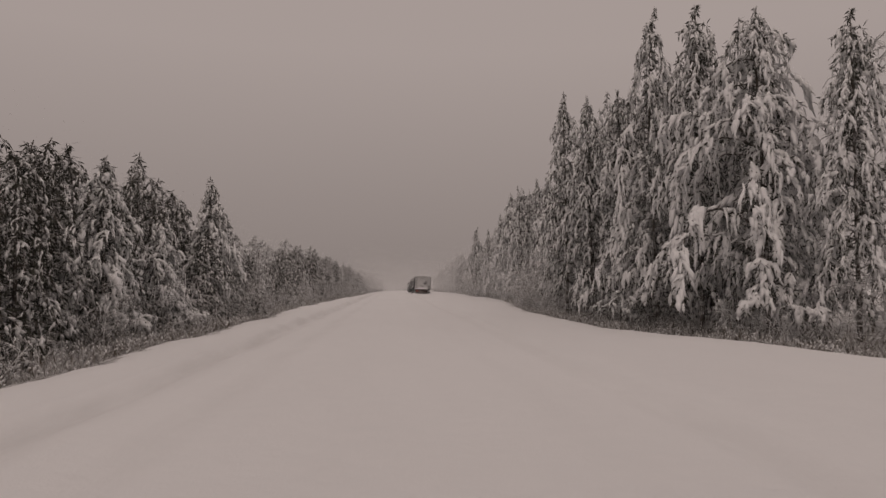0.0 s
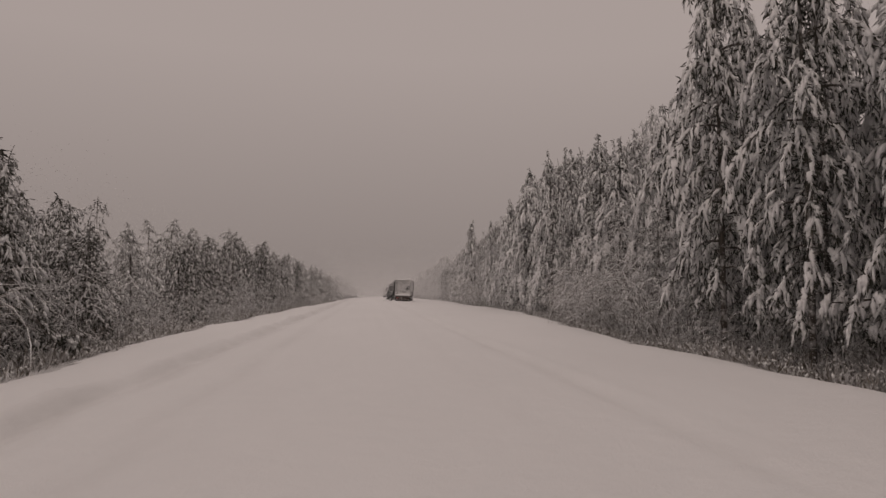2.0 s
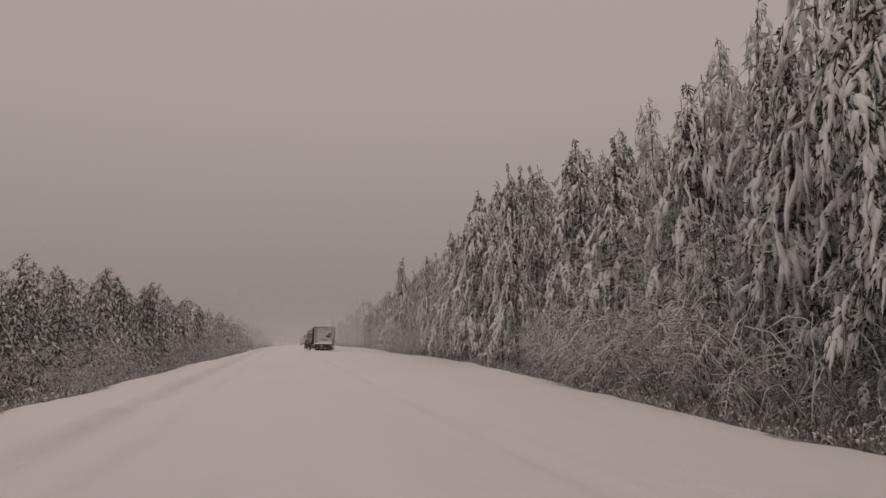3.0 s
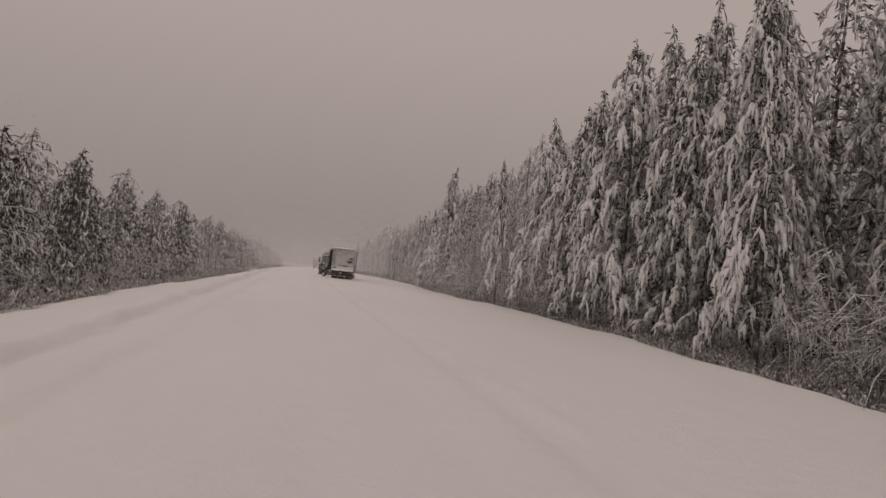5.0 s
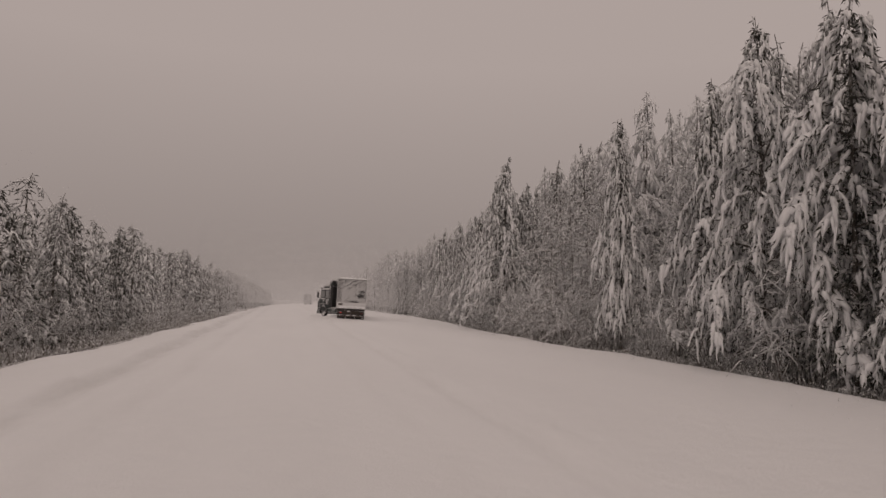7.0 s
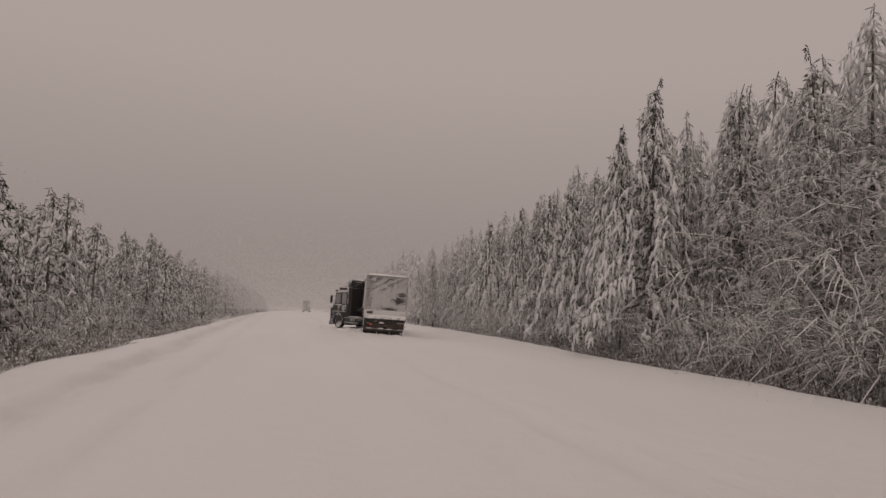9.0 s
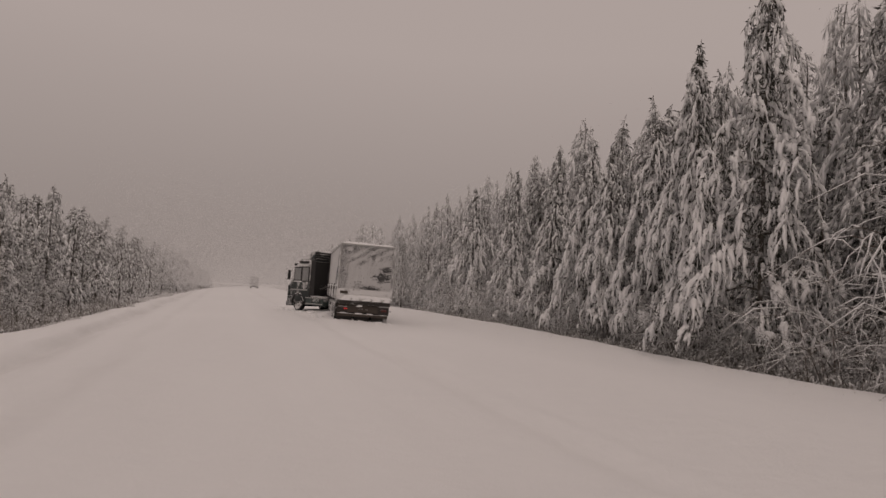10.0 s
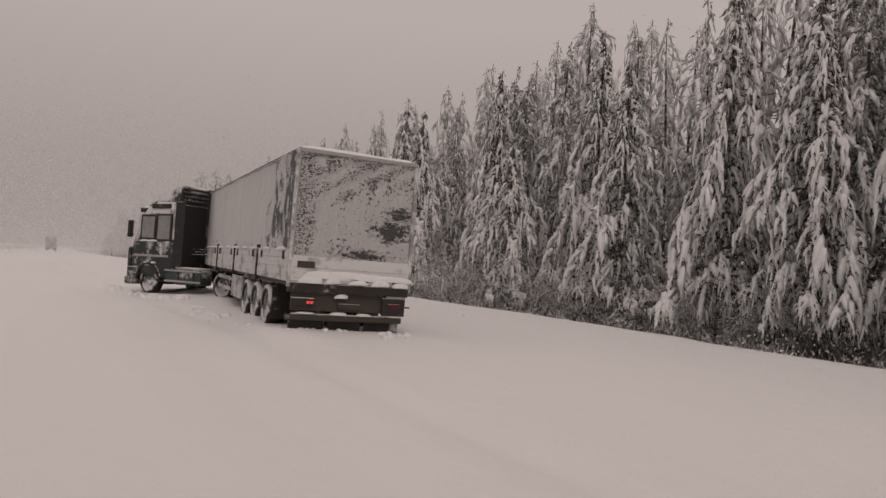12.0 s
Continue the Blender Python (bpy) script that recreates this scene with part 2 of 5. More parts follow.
def from_arrays(name, verts, faces, material, parent=None, label="", smooth=False):
    me = bpy.data.meshes.new(name)
    me.from_pydata(np.asarray(verts, float), [], np.asarray(faces, int))
    me.materials.append(material)
    if smooth:
        me.shade_smooth()
    ob = new(name, me)
    ob.parent = parent
    if label:
        tagged(ob, label)
    return ob


def empty(name, m=None):
    ob = new(name)
    if m is not None:
        ob.matrix_basis = m
    return ob


def box(x0, x1, y0, y1, z0, z1, bevel=0.02, bm=None):
    bm = bm or bmesh.new()
    made = bmesh.ops.create_cube(bm, size=1, matrix=Matrix.LocRotScale(((x0 + x1) / 2, (y0 + y1) / 2, (z0 + z1) / 2), None, (x1 - x0, y1 - y0, z1 - z0)))
    if bevel:
        edges = {e for v in made["verts"] for e in v.link_edges}
        bmesh.ops.bevel(bm, geom=list(edges), offset=bevel, segments=2, affect="EDGES", profile=0.5)
    return bm


def smoothstep(a, b, v):
    v = np.clip((np.asarray(v, float) - a) / (b - a), 0, 1)
    return v * v * (3 - 2 * v)


def value_noise(x, y, seed=0):
    """Smooth noise on the plane, about -1 to 1, for arrays."""
    r = np.random.RandomState(seed).rand(64, 64) * 2 - 1
    xi, yi = np.floor(x).astype(int), np.floor(y).astype(int)
    fx, fy = x - xi, y - yi
    fx, fy = fx * fx * (3 - 2 * fx), fy * fy * (3 - 2 * fy)
    g = lambda i, j: r[(xi + i) % 64, (yi + j) % 64]
    return (g(0, 0) * (1 - fx) + g(1, 0) * fx) * (1 - fy) + (g(0, 1) * (1 - fx) + g(1, 1) * fx) * fy


# ---- the lie of the land ----
LEFT_Y, LEFT_X = [-60, 0, 40, 58, 80, 100, 125, 150, 190, 260], [-6.5, -6.5, -6.6, -7.4, -7.1, -7.2, -6.1, -5.5, -5.0, -3.4]
RIGHT_Y, RIGHT_X = [-60, 8, 16, 21, 29, 43, 55, 66, 78, 100, 127, 145, 165, 200, 260], [12.5, 12.6, 12.2, 11.3, 8.8, 9.0, 9.5, 11.2, 12.6, 14.2, 13.6, 15.2, 15.6, 14.0, 13.5]


def bend(y):
    return 1.3e-4 * np.maximum(np.asarray(y, float) - 260, 0) ** 2 * 0.6 + 0.03 * np.maximum(np.asarray(y, float) - 260, 0)


def edge_left(y):
    return np.interp(y, LEFT_Y, LEFT_X) + bend(y)


def edge_right(y):
    return np.interp(y, RIGHT_Y, RIGHT_X) + bend(y)


def ground_z(x, y):
    x, y = np.asarray(x, float), np.asarray(y, float)
    wob = 0.35 * value_noise(x * 0.3 + 9, y * 0.23, 3) + 0.15 * value_noise(x * 1.1, y * 0.9, 4)
    out = np.maximum(edge_left(y) - x, x - edge_right(y)) + wob
    dip = -0.45 * smoothstep(0.0, 2.2, out) + 0.35 * smoothstep(2.6, 7.5, out)
    bumps = 0.10 * value_noise(x * 0.8, y * 0.8, 5) * smoothstep(0.3, 2.5, out)
    lip = 0.07 * np.exp(-((out + 0.5) / 0.6) ** 2)
    flat = 1 - smoothstep(-1.2, 0.2, out)
    ruts = sum(-d * np.exp(-((x - c - bend(y) - 0.12 * value_noise(y * 0.05, y * 0 + c, 8)) / w) ** 2) for c, d, w in ((-0.9, 0.022, 0.28), (0.8, 0.022, 0.28), (2.3, 0.018, 0.3), (4.0, 0.05, 0.22), (-2.7, 0.03, 0.25), (-4.3, 0.10, 0.22)))
    ridge = (0.03 + 0.02 * value_noise(x * 0 + 3, y * 0.6, 12)) * np.exp(-((x - 4.45) / 0.22) ** 2) + (0.11 + 0.07 * value_noise(x * 0 + 7, y * 0.7, 13) + 0.04 * value_noise(x * 2, y * 1.9, 15)) * np.exp(-((x + 4.8 - 0.15 * value_noise(y * 0.2, y * 0, 14)) / 0.26) ** 2)
    soft = 0.022 * value_noise(x * 0.7, y * 0.25, 6) + 0.012 * value_noise(x * 2.3, y * 1.6, 7)
    along, across = (y - 145.1) + 0.1 * (x - 5.9), (x - 5.93) - 0.105 * (y - 145.1)
    drift = 0.17 * smoothstep(-2.2, 0.4, along) * (1 - smoothstep(15.5, 19, along)) * (1 - smoothstep(0.9, 3.2, np.abs(across))) * (1 + 0.5 * value_noise(x * 1.4, y * 0.8, 21))
    fall = -0.0055 * np.maximum(y - 215, 0) + drift
    return dip + bumps + lip + flat * (ruts + ridge) + soft + fall


def sheet(name, xs, ys, material_index, materials):
    gx, gy = np.meshgrid(xs, ys)
    gz = ground_z(gx, gy)
    v = np.stack([gx, gy, gz], -1).reshape(-1, 3)
    nx, ny = len(xs), len(ys)
    i = np.arange(ny - 1)[:, None] * nx + np.arange(nx - 1)[None]
    f = np.stack([i, i + 1, i + 1 + nx, i + nx], -1).reshape(-1, 4)
    me = bpy.data.meshes.new(name)
    me.from_pydata(v, [], f)
    for m in materials:
        me.materials.append(m)
    cx, cy = v[f].mean(1)[:, 0], v[f].mean(1)[:, 1]
    me.polygons.foreach_set("material_index", material_index(cx, cy).astype(np.int32))
    me.shade_smooth()
    return new(name, me)


def ground_kind(x, y):
    wob = 0.35 * value_noise(x * 0.3 + 9, y * 0.23, 3) + 0.25 * value_noise(x * 1.1, y * 0.9, 4)
    out = np.maximum(edge_left(y) - x, x - edge_right(y)) + wob
    return (out > 0.25) & (out < 60)


xs = np.concatenate([np.array([-2500, -900, -300, -120, -70]), np.arange(-45, -14, 1.5), np.arange(-14, -6.5, 0.32), np.arange(-6.5, 6.5, 0.16), np.arange(6.5, 22, 0.32), np.arange(22, 50, 1.5), np.array([70, 120, 300, 900, 2500])])
ys = np.concatenate([np.array([-900, -250, -80]), np.arange(-40, -6, 2.0), np.arange(-6, 175, 0.45), np.arange(175, 330, 3.0), np.array([360, 420, 520, 700, 1000, 1600, 2600, 4200])])
ground = sheet("ground", xs, ys, ground_kind, [ROAD_SNOW, VERGE])
tagged(ground, "snow-covered road with snowy grass verges", "ground", kind="structure")


# ---- trees ----
def rings(n, levels):
    """A drop-shaped blob along z, its blunt end up: rings of n points between two poles."""
    v, f = [(0, 0, 0.5)], []
    for h, r in levels:
        v += [(r * math.cos(2 * math.pi * k / n), r * math.sin(2 * math.pi * k / n), h) for k in range(n)]
    v.append((0, 0, -0.5))
    last = len(v) - 1
    for k in range(n):
        f.append((0, 1 + k, 1 + (k + 1) % n))
        for lv in range(len(levels) - 1):
            a, b = 1 + lv * n, 1 + (lv + 1) * n
            f += [(a + k, b + k, b + (k + 1) % n), (a + k, b + (k + 1) % n, a + (k + 1) % n)]
        a = 1 + (len(levels) - 1) * n
        f.append((last, a + (k + 1) % n, a + k))
    return np.array(v, float), np.array(f)


BLOB_FINE = rings(4, ((0.28, 0.46), (-0.16, 0.46)))
BLOB_ROUGH = rings(4, ((0.08, 0.5),))


def bases(d, rng):
    """A frame for each direction in d, its third axis along d."""
    d = d / np.linalg.norm(d, axis=1, keepdims=True)
    a = rng.normal(size=d.shape)
    a -= d * (a * d).sum(1, keepdims=True)
    a /= np.linalg.norm(a, axis=1, keepdims=True)
    return np.stack([a, np.cross(d, a), d], -1)


def blobs(template, at, along, wide, long, rng, rough=0.28):
    """Blobs at the places given; along points from tip to butt."""
    v, f = template
    m = len(at)
    jit = 1 + rng.uniform(-rough, rough, (m, len(v), 1))
    local = v[None] * jit * np.stack([wide, wide * rng.uniform(0.7, 1.1, m), long], -1)[:, None, :]
    pts = np.einsum("mij,mvj->mvi", bases(along, rng), local) + at[:, None, :]
    faces = f[None] + (np.arange(m) * len(v))[:, None, None]
    return pts.reshape(-1, 3), faces.reshape(-1, 3)


def sprays(at, along, wide, long, rng):
    """Narrow needle sprays that start at the places given."""
    b = bases(along, rng)
    a, d = b[..., 0], b[..., 2]
    mid = at + d * (long * 0.45)[:, None]
    w = a * (wide * 0.5)[:, None]
    pts = np.stack([at, mid - w, at + d * long[:, None] + b[..., 1] * (long * rng.uniform(-0.15, 0.15, len(at)))[:, None], mid + w], 1)
    k = (np.arange(len(at)) * 4)[:, None]
    f = np.concatenate([k + np.array([0, 1, 2]), k + np.array([0, 2, 3])])
    return pts.reshape(-1, 3), f


def tube(points, radii, n=3):
    """A tapered limb through the points."""
    p = np.asarray(points, float)
    t = np.gradient(p, axis=0)
    t /= np.linalg.norm(t, axis=1, keepdims=True) + 1e-9
    ref = np.array([0.31, 0.77, 0.55])
    a = np.cross(t, ref)
    a /= np.linalg.norm(a, axis=1, keepdims=True) + 1e-9
    b = np.cross(t, a)
    ang = 2 * np.pi * np.arange(n) / n
    v = p[:, None] + (a[:, None] * np.cos(ang)[None, :, None] + b[:, None] * np.sin(ang)[None, :, None]) * np.asarray(radii)[:, None, None]
    f = []
    for i in range(len(p) - 1):
        for k in range(n):
            q = i * n + k, i * n + (k + 1) % n, (i + 1) * n + (k + 1) % n, (i + 1) * n + k
            f += [(q[0], q[1], q[2]), (q[0], q[2], q[3])]
    return v.reshape(-1, 3), np.array(f)


def joined(pieces):
    vs, fs, o = [], [], 0
    for v, f in pieces:
        vs.append(v)
        fs.append(f + o)
        o += len(v)
    return np.concatenate(vs), np.concatenate(fs)


def pendants(start, out, lean, long, wide, lumps, template, rng):
    """Hanging branchlets: each a chain of lumps of wet snow on a twig that leaves sideways and bends straight down.
    Gives the snow's mesh, and the roots and directions of the needles that stick out of it."""
    n = len(start)
    q = (np.arange(lumps) + 0.5)[None] / lumps + rng.uniform(-0.25, 0.25, (n, lumps)) / lumps
    down = np.array([0, 0, -1.0])
    d0 = out / np.linalg.norm(out, axis=1, keepdims=True)
    bend_at = lean[:, None]

    def along(q):
        side = bend_at * (q - 0.45 * q ** 2)
        fall = (1 - 0.45 * bend_at) * q ** 1.35
        return start[:, None] + long[:, None, None] * (d0[:, None] * side[..., None] + down * fall[..., None])

    at, ahead = along(q), along(q + 0.08)
    axis = ahead - at
    axis /= np.linalg.norm(axis, axis=2, keepdims=True)
    body = np.sin(np.pi * np.clip(0.16 + 0.80 * q, 0, 1)) ** 0.7
    w = wide[:, None] * body * rng.uniform(0.72, 1.25, (n, lumps))
    lat = np.cross(axis, d0[:, None] + 1e-3)
    lat /= np.linalg.norm(lat, axis=2, keepdims=True) + 1e-9
    shift = rng.uniform(-0.34, 0.34, (n, lumps)) * w
    at = at + lat * shift[..., None] + d0[:, None] * (0.12 * w)[..., None]
    ln = long[:, None] / lumps * rng.uniform(1.4, 2.3, (n, lumps)) + 0.3 * w
    snow = blobs(template, at.reshape(-1, 3), -axis.reshape(-1, 3) + rng.normal(0, 0.16, (n * lumps, 3)), 0.62 * w.ravel(), ln.ravel(), rng, 0.26)
    return snow, at, axis, lat, w


def conifer(seed, h, radius, branches, per_metre, lumps, droop=1.0, base=0.10, needles=None, needle_n=2, lobe=1.0, slim=0.8, clear=0.02, lift=(0.25, 0.8), leader=0.07):
    """A conifer bent down by snow: trunk with a bare leader, arching limbs, dark needles, and laden branchlets that hang from them."""
    rng = np.random.RandomState(seed)
    root = empty("snowy_conifer")
    fine = lumps > 3
    template = BLOB_FINE if fine else BLOB_ROUGH
    bow = rng.uniform(-1, 1, 2) * 0.04 * h
    tip = rng.uniform(-1, 1, 2)
    tip = tip / np.linalg.norm(tip) * rng.uniform(0.008, 0.03) * h
    lop = rng.uniform(0, 6.28, 3)

    def axis(u):
        u = np.asarray(u, float)[..., None]
        bent = np.maximum(u - 0.88, 0) / 0.12
        return np.concatenate([bow * u ** 2 + tip * bent ** 2, u * h - 0.25 * (u < 0.001) - 0.008 * h * bent ** 3], -1)

    us = np.array([0, 0.03, 0.15, 0.35, 0.6, 0.8, 0.88, 0.92, 0.96, 1.0])
    trunk = tube(axis(us), 0.0085 * h * (1 - us) ** 0.85 + 0.016 + 0.004 * h * (us < 0.02), 7 if fine else 5)
    limbs, starts, outs, leans, longs, wides, s_at, s_dir = [], [], [], [], [], [], [], []
    top = 1 - leader
    for i in range(branches):
        u = base + (top - base) * ((i + rng.rand()) / branches) ** 0.92
        az = i * 2.39996 + rng.uniform(-0.7, 0.7)
        prof = ((top + 0.02 - u) / (top - base)) ** slim * min(1.0, 0.72 + (u - base) * 2.0)
        lopsided = 1 + 0.20 * math.sin(az + lop[0]) + 0.20 * math.sin(2 * az + lop[1] + 6 * u)
        ln = radius * prof * lopsided * rng.uniform(0.55, 1.25) + 0.12
        out = np.array([math.cos(az), math.sin(az), 0])
        rise, sag = rng.uniform(*lift), rng.uniform(0.75, 1.5) * droop
        s = np.linspace(0, 1, 7)
        side = np.array([-out[1], out[0], 0]) * rng.uniform(-0.35, 0.35)
        pts = axis(u) + ln * (out * (s - 0.30 * s ** 3)[:, None] + side * (s ** 2)[:, None]) + np.array([0, 0, 1]) * (ln * (rise * s - sag * s ** 2.1))[:, None]
        floor = clear * h * rng.uniform(0.6, 1.5) + 0.25
        pts[:, 2] = np.where(pts[:, 2] < floor, floor + 0.05 * rng.rand(7), pts[:, 2])
        q = slice(None) if fine else slice(0, 7, 2)
        limbs.append(tube(pts[q], (0.007 + 0.010 * ln * (1 - s))[q], 3))
        n = max(2, int(round(ln * per_metre + rng.rand())))
        ss = np.append(rng.uniform(0.14, 0.97, n) ** 0.8, 1.0)
        n += 1
        c = np.stack([np.interp(ss, s, pts[:, k]) for k in range(3)], -1)
        tan = np.stack([np.interp(ss, s, np.gradient(pts[:, k])) for k in range(3)], -1)
        tan /= np.linalg.norm(tan, axis=1, keepdims=True)
        lat = np.cross(tan, [0, 0, 1.0]) * np.where(rng.rand(n) < 0.5, -1, 1)[:, None]
        aside = rng.uniform(0.1, 1.0, n)
        aside[-1] = 0.1
        reach = lobe * rng.uniform(0.55, 1.3, n) * (0.46 + 0.18 * min(ln, 3.0)) * (0.55 + 0.45 * smoothstep(0.04 * h, 0.30 * h, c[:, 2]))
        reach = np.minimum(reach, np.maximum(c[:, 2] - 0.2, 0.15))
        starts.append(c + np.array([0, 0, 0.05]))
        outs.append(tan * rng.uniform(0.3, 1.0, n)[:, None] * np.array([1, 1, 0.3]) + lat * aside[:, None] + np.array([0, 0, 0.15]) + rng.normal(0, 0.1, (n, 3)))
        leans.append(rng.uniform(0.25, 0.95, n))
        longs.append(reach)
        wides.append(lobe * rng.uniform(0.6, 1.25, n) * (0.16 + 0.055 * min(ln, 3.0)))
        # dark needles along the inner half of the bough
        k = max(2, int(ln * (10 if fine else 6 if lumps > 2 else 2.5)))
        t = rng.uniform(0.03, 0.8, k)
        s_at.append(np.stack([np.interp(t, s, pts[:, j]) for j in range(3)], -1) + rng.normal(0, 0.08, (k, 3)))
        s_dir.append(rng.normal(0, 0.55, (k, 3)) + np.array([0, 0, -0.6]) + out * 0.5)
    # short laden twigs close round the trunk
    k = int(branches * 1.1)
    u = rng.uniform(base + 0.12, top, k)
    az = rng.uniform(0, 6.28, k)
    way = np.stack([np.cos(az), np.sin(az), np.zeros(k)], -1)
    starts.append(axis(u) + way * (0.10 + 0.18 * radius * (1 - u) * rng.rand(k))[:, None])
    outs.append(way + np.array([0, 0, 0.3]))
    leans.append(rng.uniform(0.5, 0.95, k))
    longs.append(rng.uniform(0.4, 0.9, k) * lobe)
    wides.append(rng.uniform(0.14, 0.28, k) * lobe)
    # the leader with its stubs, each with a pinch of snow
    k = 7 if fine else 4
    u = rng.uniform(top - 0.02, 0.995, k)
    az = rng.uniform(0, 6.28, k)
    starts.append(axis(u))
    outs.append(np.stack([np.cos(az), np.sin(az), np.full(k, 0.5)], -1))
    leans.append(np.full(k, 0.9))
    longs.append(rng.uniform(0.14, 0.34, k) * lobe)
    wides.append(rng.uniform(0.06, 0.12, k) * lobe)
    starts, outs, leans, longs, wides = map(np.concatenate, (starts, outs, leans, longs, wides))
    snow, at, ax, lat, w = pendants(starts, outs, leans, longs, wides, lumps, template, rng)
    at[..., 2] = np.maximum(at[..., 2], 0.12)
    # needles that fringe the snow, and the dark tuft at its end
    for _ in range(needle_n):
        sign = np.where(rng.rand(*w.shape) < 0.5, -1.0, 1.0)[..., None]
        some = rng.rand(*w.shape) < (0.85 if fine else 0.65)
        s_at.append((at + lat * sign * (0.22 * w)[..., None])[some])
        s_dir.append((ax * rng.uniform(0.5, 1.3, w.shape)[..., None] + lat * sign * rng.uniform(0.3, 1.0, w.shape)[..., None] + rng.normal(0, 0.25, (*w.shape, 3)))[some])
    s_at.append(at[:, -1])
    s_dir.append(ax[:, -1] + rng.normal(0, 0.2, ax[:, -1].shape))
    # the dark heart of the tree
    k = int(h * (26 if fine else 12 if lumps > 2 else 5))
    u = rng.uniform(base, top, k)
    az = rng.uniform(0, 6.28, k)
    s_at.append(axis(u) + np.stack([np.cos(az), np.sin(az), np.zeros(k)], -1) * (rng.uniform(0.05, 0.45, k) * radius * (1 - u))[:, None])
    s_dir.append(rng.normal(0, 0.6, (k, 3)) + np.array([0, 0, -0.6]))
    s_at, s_dir = np.concatenate(s_at), np.concatenate(s_dir)
    m = len(s_at)
    big = 1.05 if fine else 1.2
    from_arrays("trunk", *trunk, BARK, root, "dark snow-streaked trunk", True)
    tagged(from_arrays("limb", *joined(limbs), BARK, root), kind="stuff")
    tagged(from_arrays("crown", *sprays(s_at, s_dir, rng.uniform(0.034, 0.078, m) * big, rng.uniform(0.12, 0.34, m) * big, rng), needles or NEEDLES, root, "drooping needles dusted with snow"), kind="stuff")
    tagged(from_arrays("snow_load", *snow, SNOW, root, "wet white snow hanging on the boughs", True), kind="stuff")
    tagged(root, "conifer bowed down by heavy wet snow", "tree")
    return root


def twiggy(name, seed, stems, grow, snow_r, wood_r):
    """Bare stems, limbs and twigs, with a line of snow along most of them. grow yields (start, direction, length, sag, depth)."""
    rng = np.random.RandomState(seed)
    root = empty(name)
    wood, snow = [], []

    def limb(p, d, ln, r, sag, depth):
        s = np.linspace(0, 1, 4 if depth < 2 else 3)
        side = rng.normal(0, 0.12 if depth else 0.025, 3) * ln
        pts = p + d * (ln * s)[:, None] + side * (s ** 2)[:, None] - np.array([0, 0, 1]) * (sag * ln * s ** 2.2)[:, None]
        pts[:, 2] = np.maximum(pts[:, 2], 0.03)
        wood.append(tube(pts, r * (1 - 0.8 * s) + wood_r, 3))
        if depth > 0 and rng.rand() < 0.8:
            q = pts if depth > 1 else pts[1:]
            snow.append(tube(q + np.array([0, 0, r * 0.6 + snow_r * 0.6]), snow_r * rng.uniform(0.6, 1.5, len(q)) * np.append(np.ones(len(q) - 1), 0.3), 3))
        return pts

    for p, d, ln, r, sag, depth, twigs in grow(rng):
        pts = limb(np.asarray(p, float), np.asarray(d, float) / np.linalg.norm(d), ln, r, sag, depth)
        for _ in range(twigs):
            q = rng.uniform(0.15, 1.0)
            c = np.array([np.interp(q, np.linspace(0, 1, 4), pts[:, j]) for j in range(3)])
            nd = (pts[-1] - pts[0]) / ln * 0.6 + rng.normal(0, 0.5, 3) + np.array([0, 0, 0.1])
            limb(c, nd / np.linalg.norm(nd), ln * rng.uniform(0.2, 0.5), r * 0.4, rng.uniform(0.3, 0.9), 2)
    tagged(from_arrays("stem", *joined(wood), TWIG, root, "thin grey-brown rimed stems"), kind="stuff")
    tagged(from_arrays("snow_load", *joined(snow), SNOW, root, "snow lying along every twig", True), kind="stuff")
    return root


def broadleaf(seed, h, stems, arches):
    """A low bare thicket whose stems arch over under the snow."""
    def grow(rng):
        for i in range(stems):
            az = 2 * np.pi * (i + rng.rand()) / stems
            lean = rng.uniform(0.08, 0.55)
            top = h * rng.uniform(0.55, 1.1)
            base = np.array([math.cos(az), math.sin(az), 0]) * rng.uniform(0.05, 0.5) * h * 0.35 + np.array([0, 0, -0.1])
            d = np.array([math.cos(az) * lean, math.sin(az) * lean, 1.0])
            yield base, d, top, 0.0035 * h, rng.uniform(0.0, 0.25), 1, arches
            for _ in range(5):
                q = rng.uniform(0.3, 0.95)
                az2 = az + rng.uniform(-1.6, 1.6)
                yield base + d / np.linalg.norm(d) * top * q - np.array([0, 0, 0.12 * top * q ** 2.2]), (math.cos(az2), math.sin(az2), rng.uniform(0.2, 1.4)), top * rng.uniform(0.14, 0.30), 0.0018 * h, rng.uniform(0.3, 1.1), 1, arches // 2
    ob = twiggy("snowy_shrub", seed, stems, grow, 0.011, 0.003)
    return tagged(ob, "bare deciduous shrub with snow on every twig", "shrub", "roadside shrubs")


def birch(seed, h, radius, branches, twigs):
    """A slender bare birch: one upright stem with fine rising limbs."""
    def grow(rng):
        bow = rng.normal(0, 0.03, 2) * h
        yield (0, 0, -0.15), (bow[0], bow[1], h), h * 0.9, 0.0038 * h, 0.0, 0, 0
        for i in range(branches):
            u = 0.12 + 0.86 * (i + rng.rand()) / branches
            az = i * 2.39996 + rng.uniform(-0.6, 0.6)
            ln = radius * (1 - u) ** 0.5 * rng.uniform(0.7, 1.25) + 0.45
            yield (bow[0] * u, bow[1] * u, u * h - 0.15), (math.cos(az), math.sin(az), rng.uniform(0.5, 1.3)), ln, 0.004 * ln, rng.uniform(0.15, 0.7), 1, twigs
    ob = twiggy("snowy_birch", seed, 1, grow, 0.017, 0.005)
    return tagged(ob, "tall slender bare birch with snow on its twigs", "tree", "roadside birches")


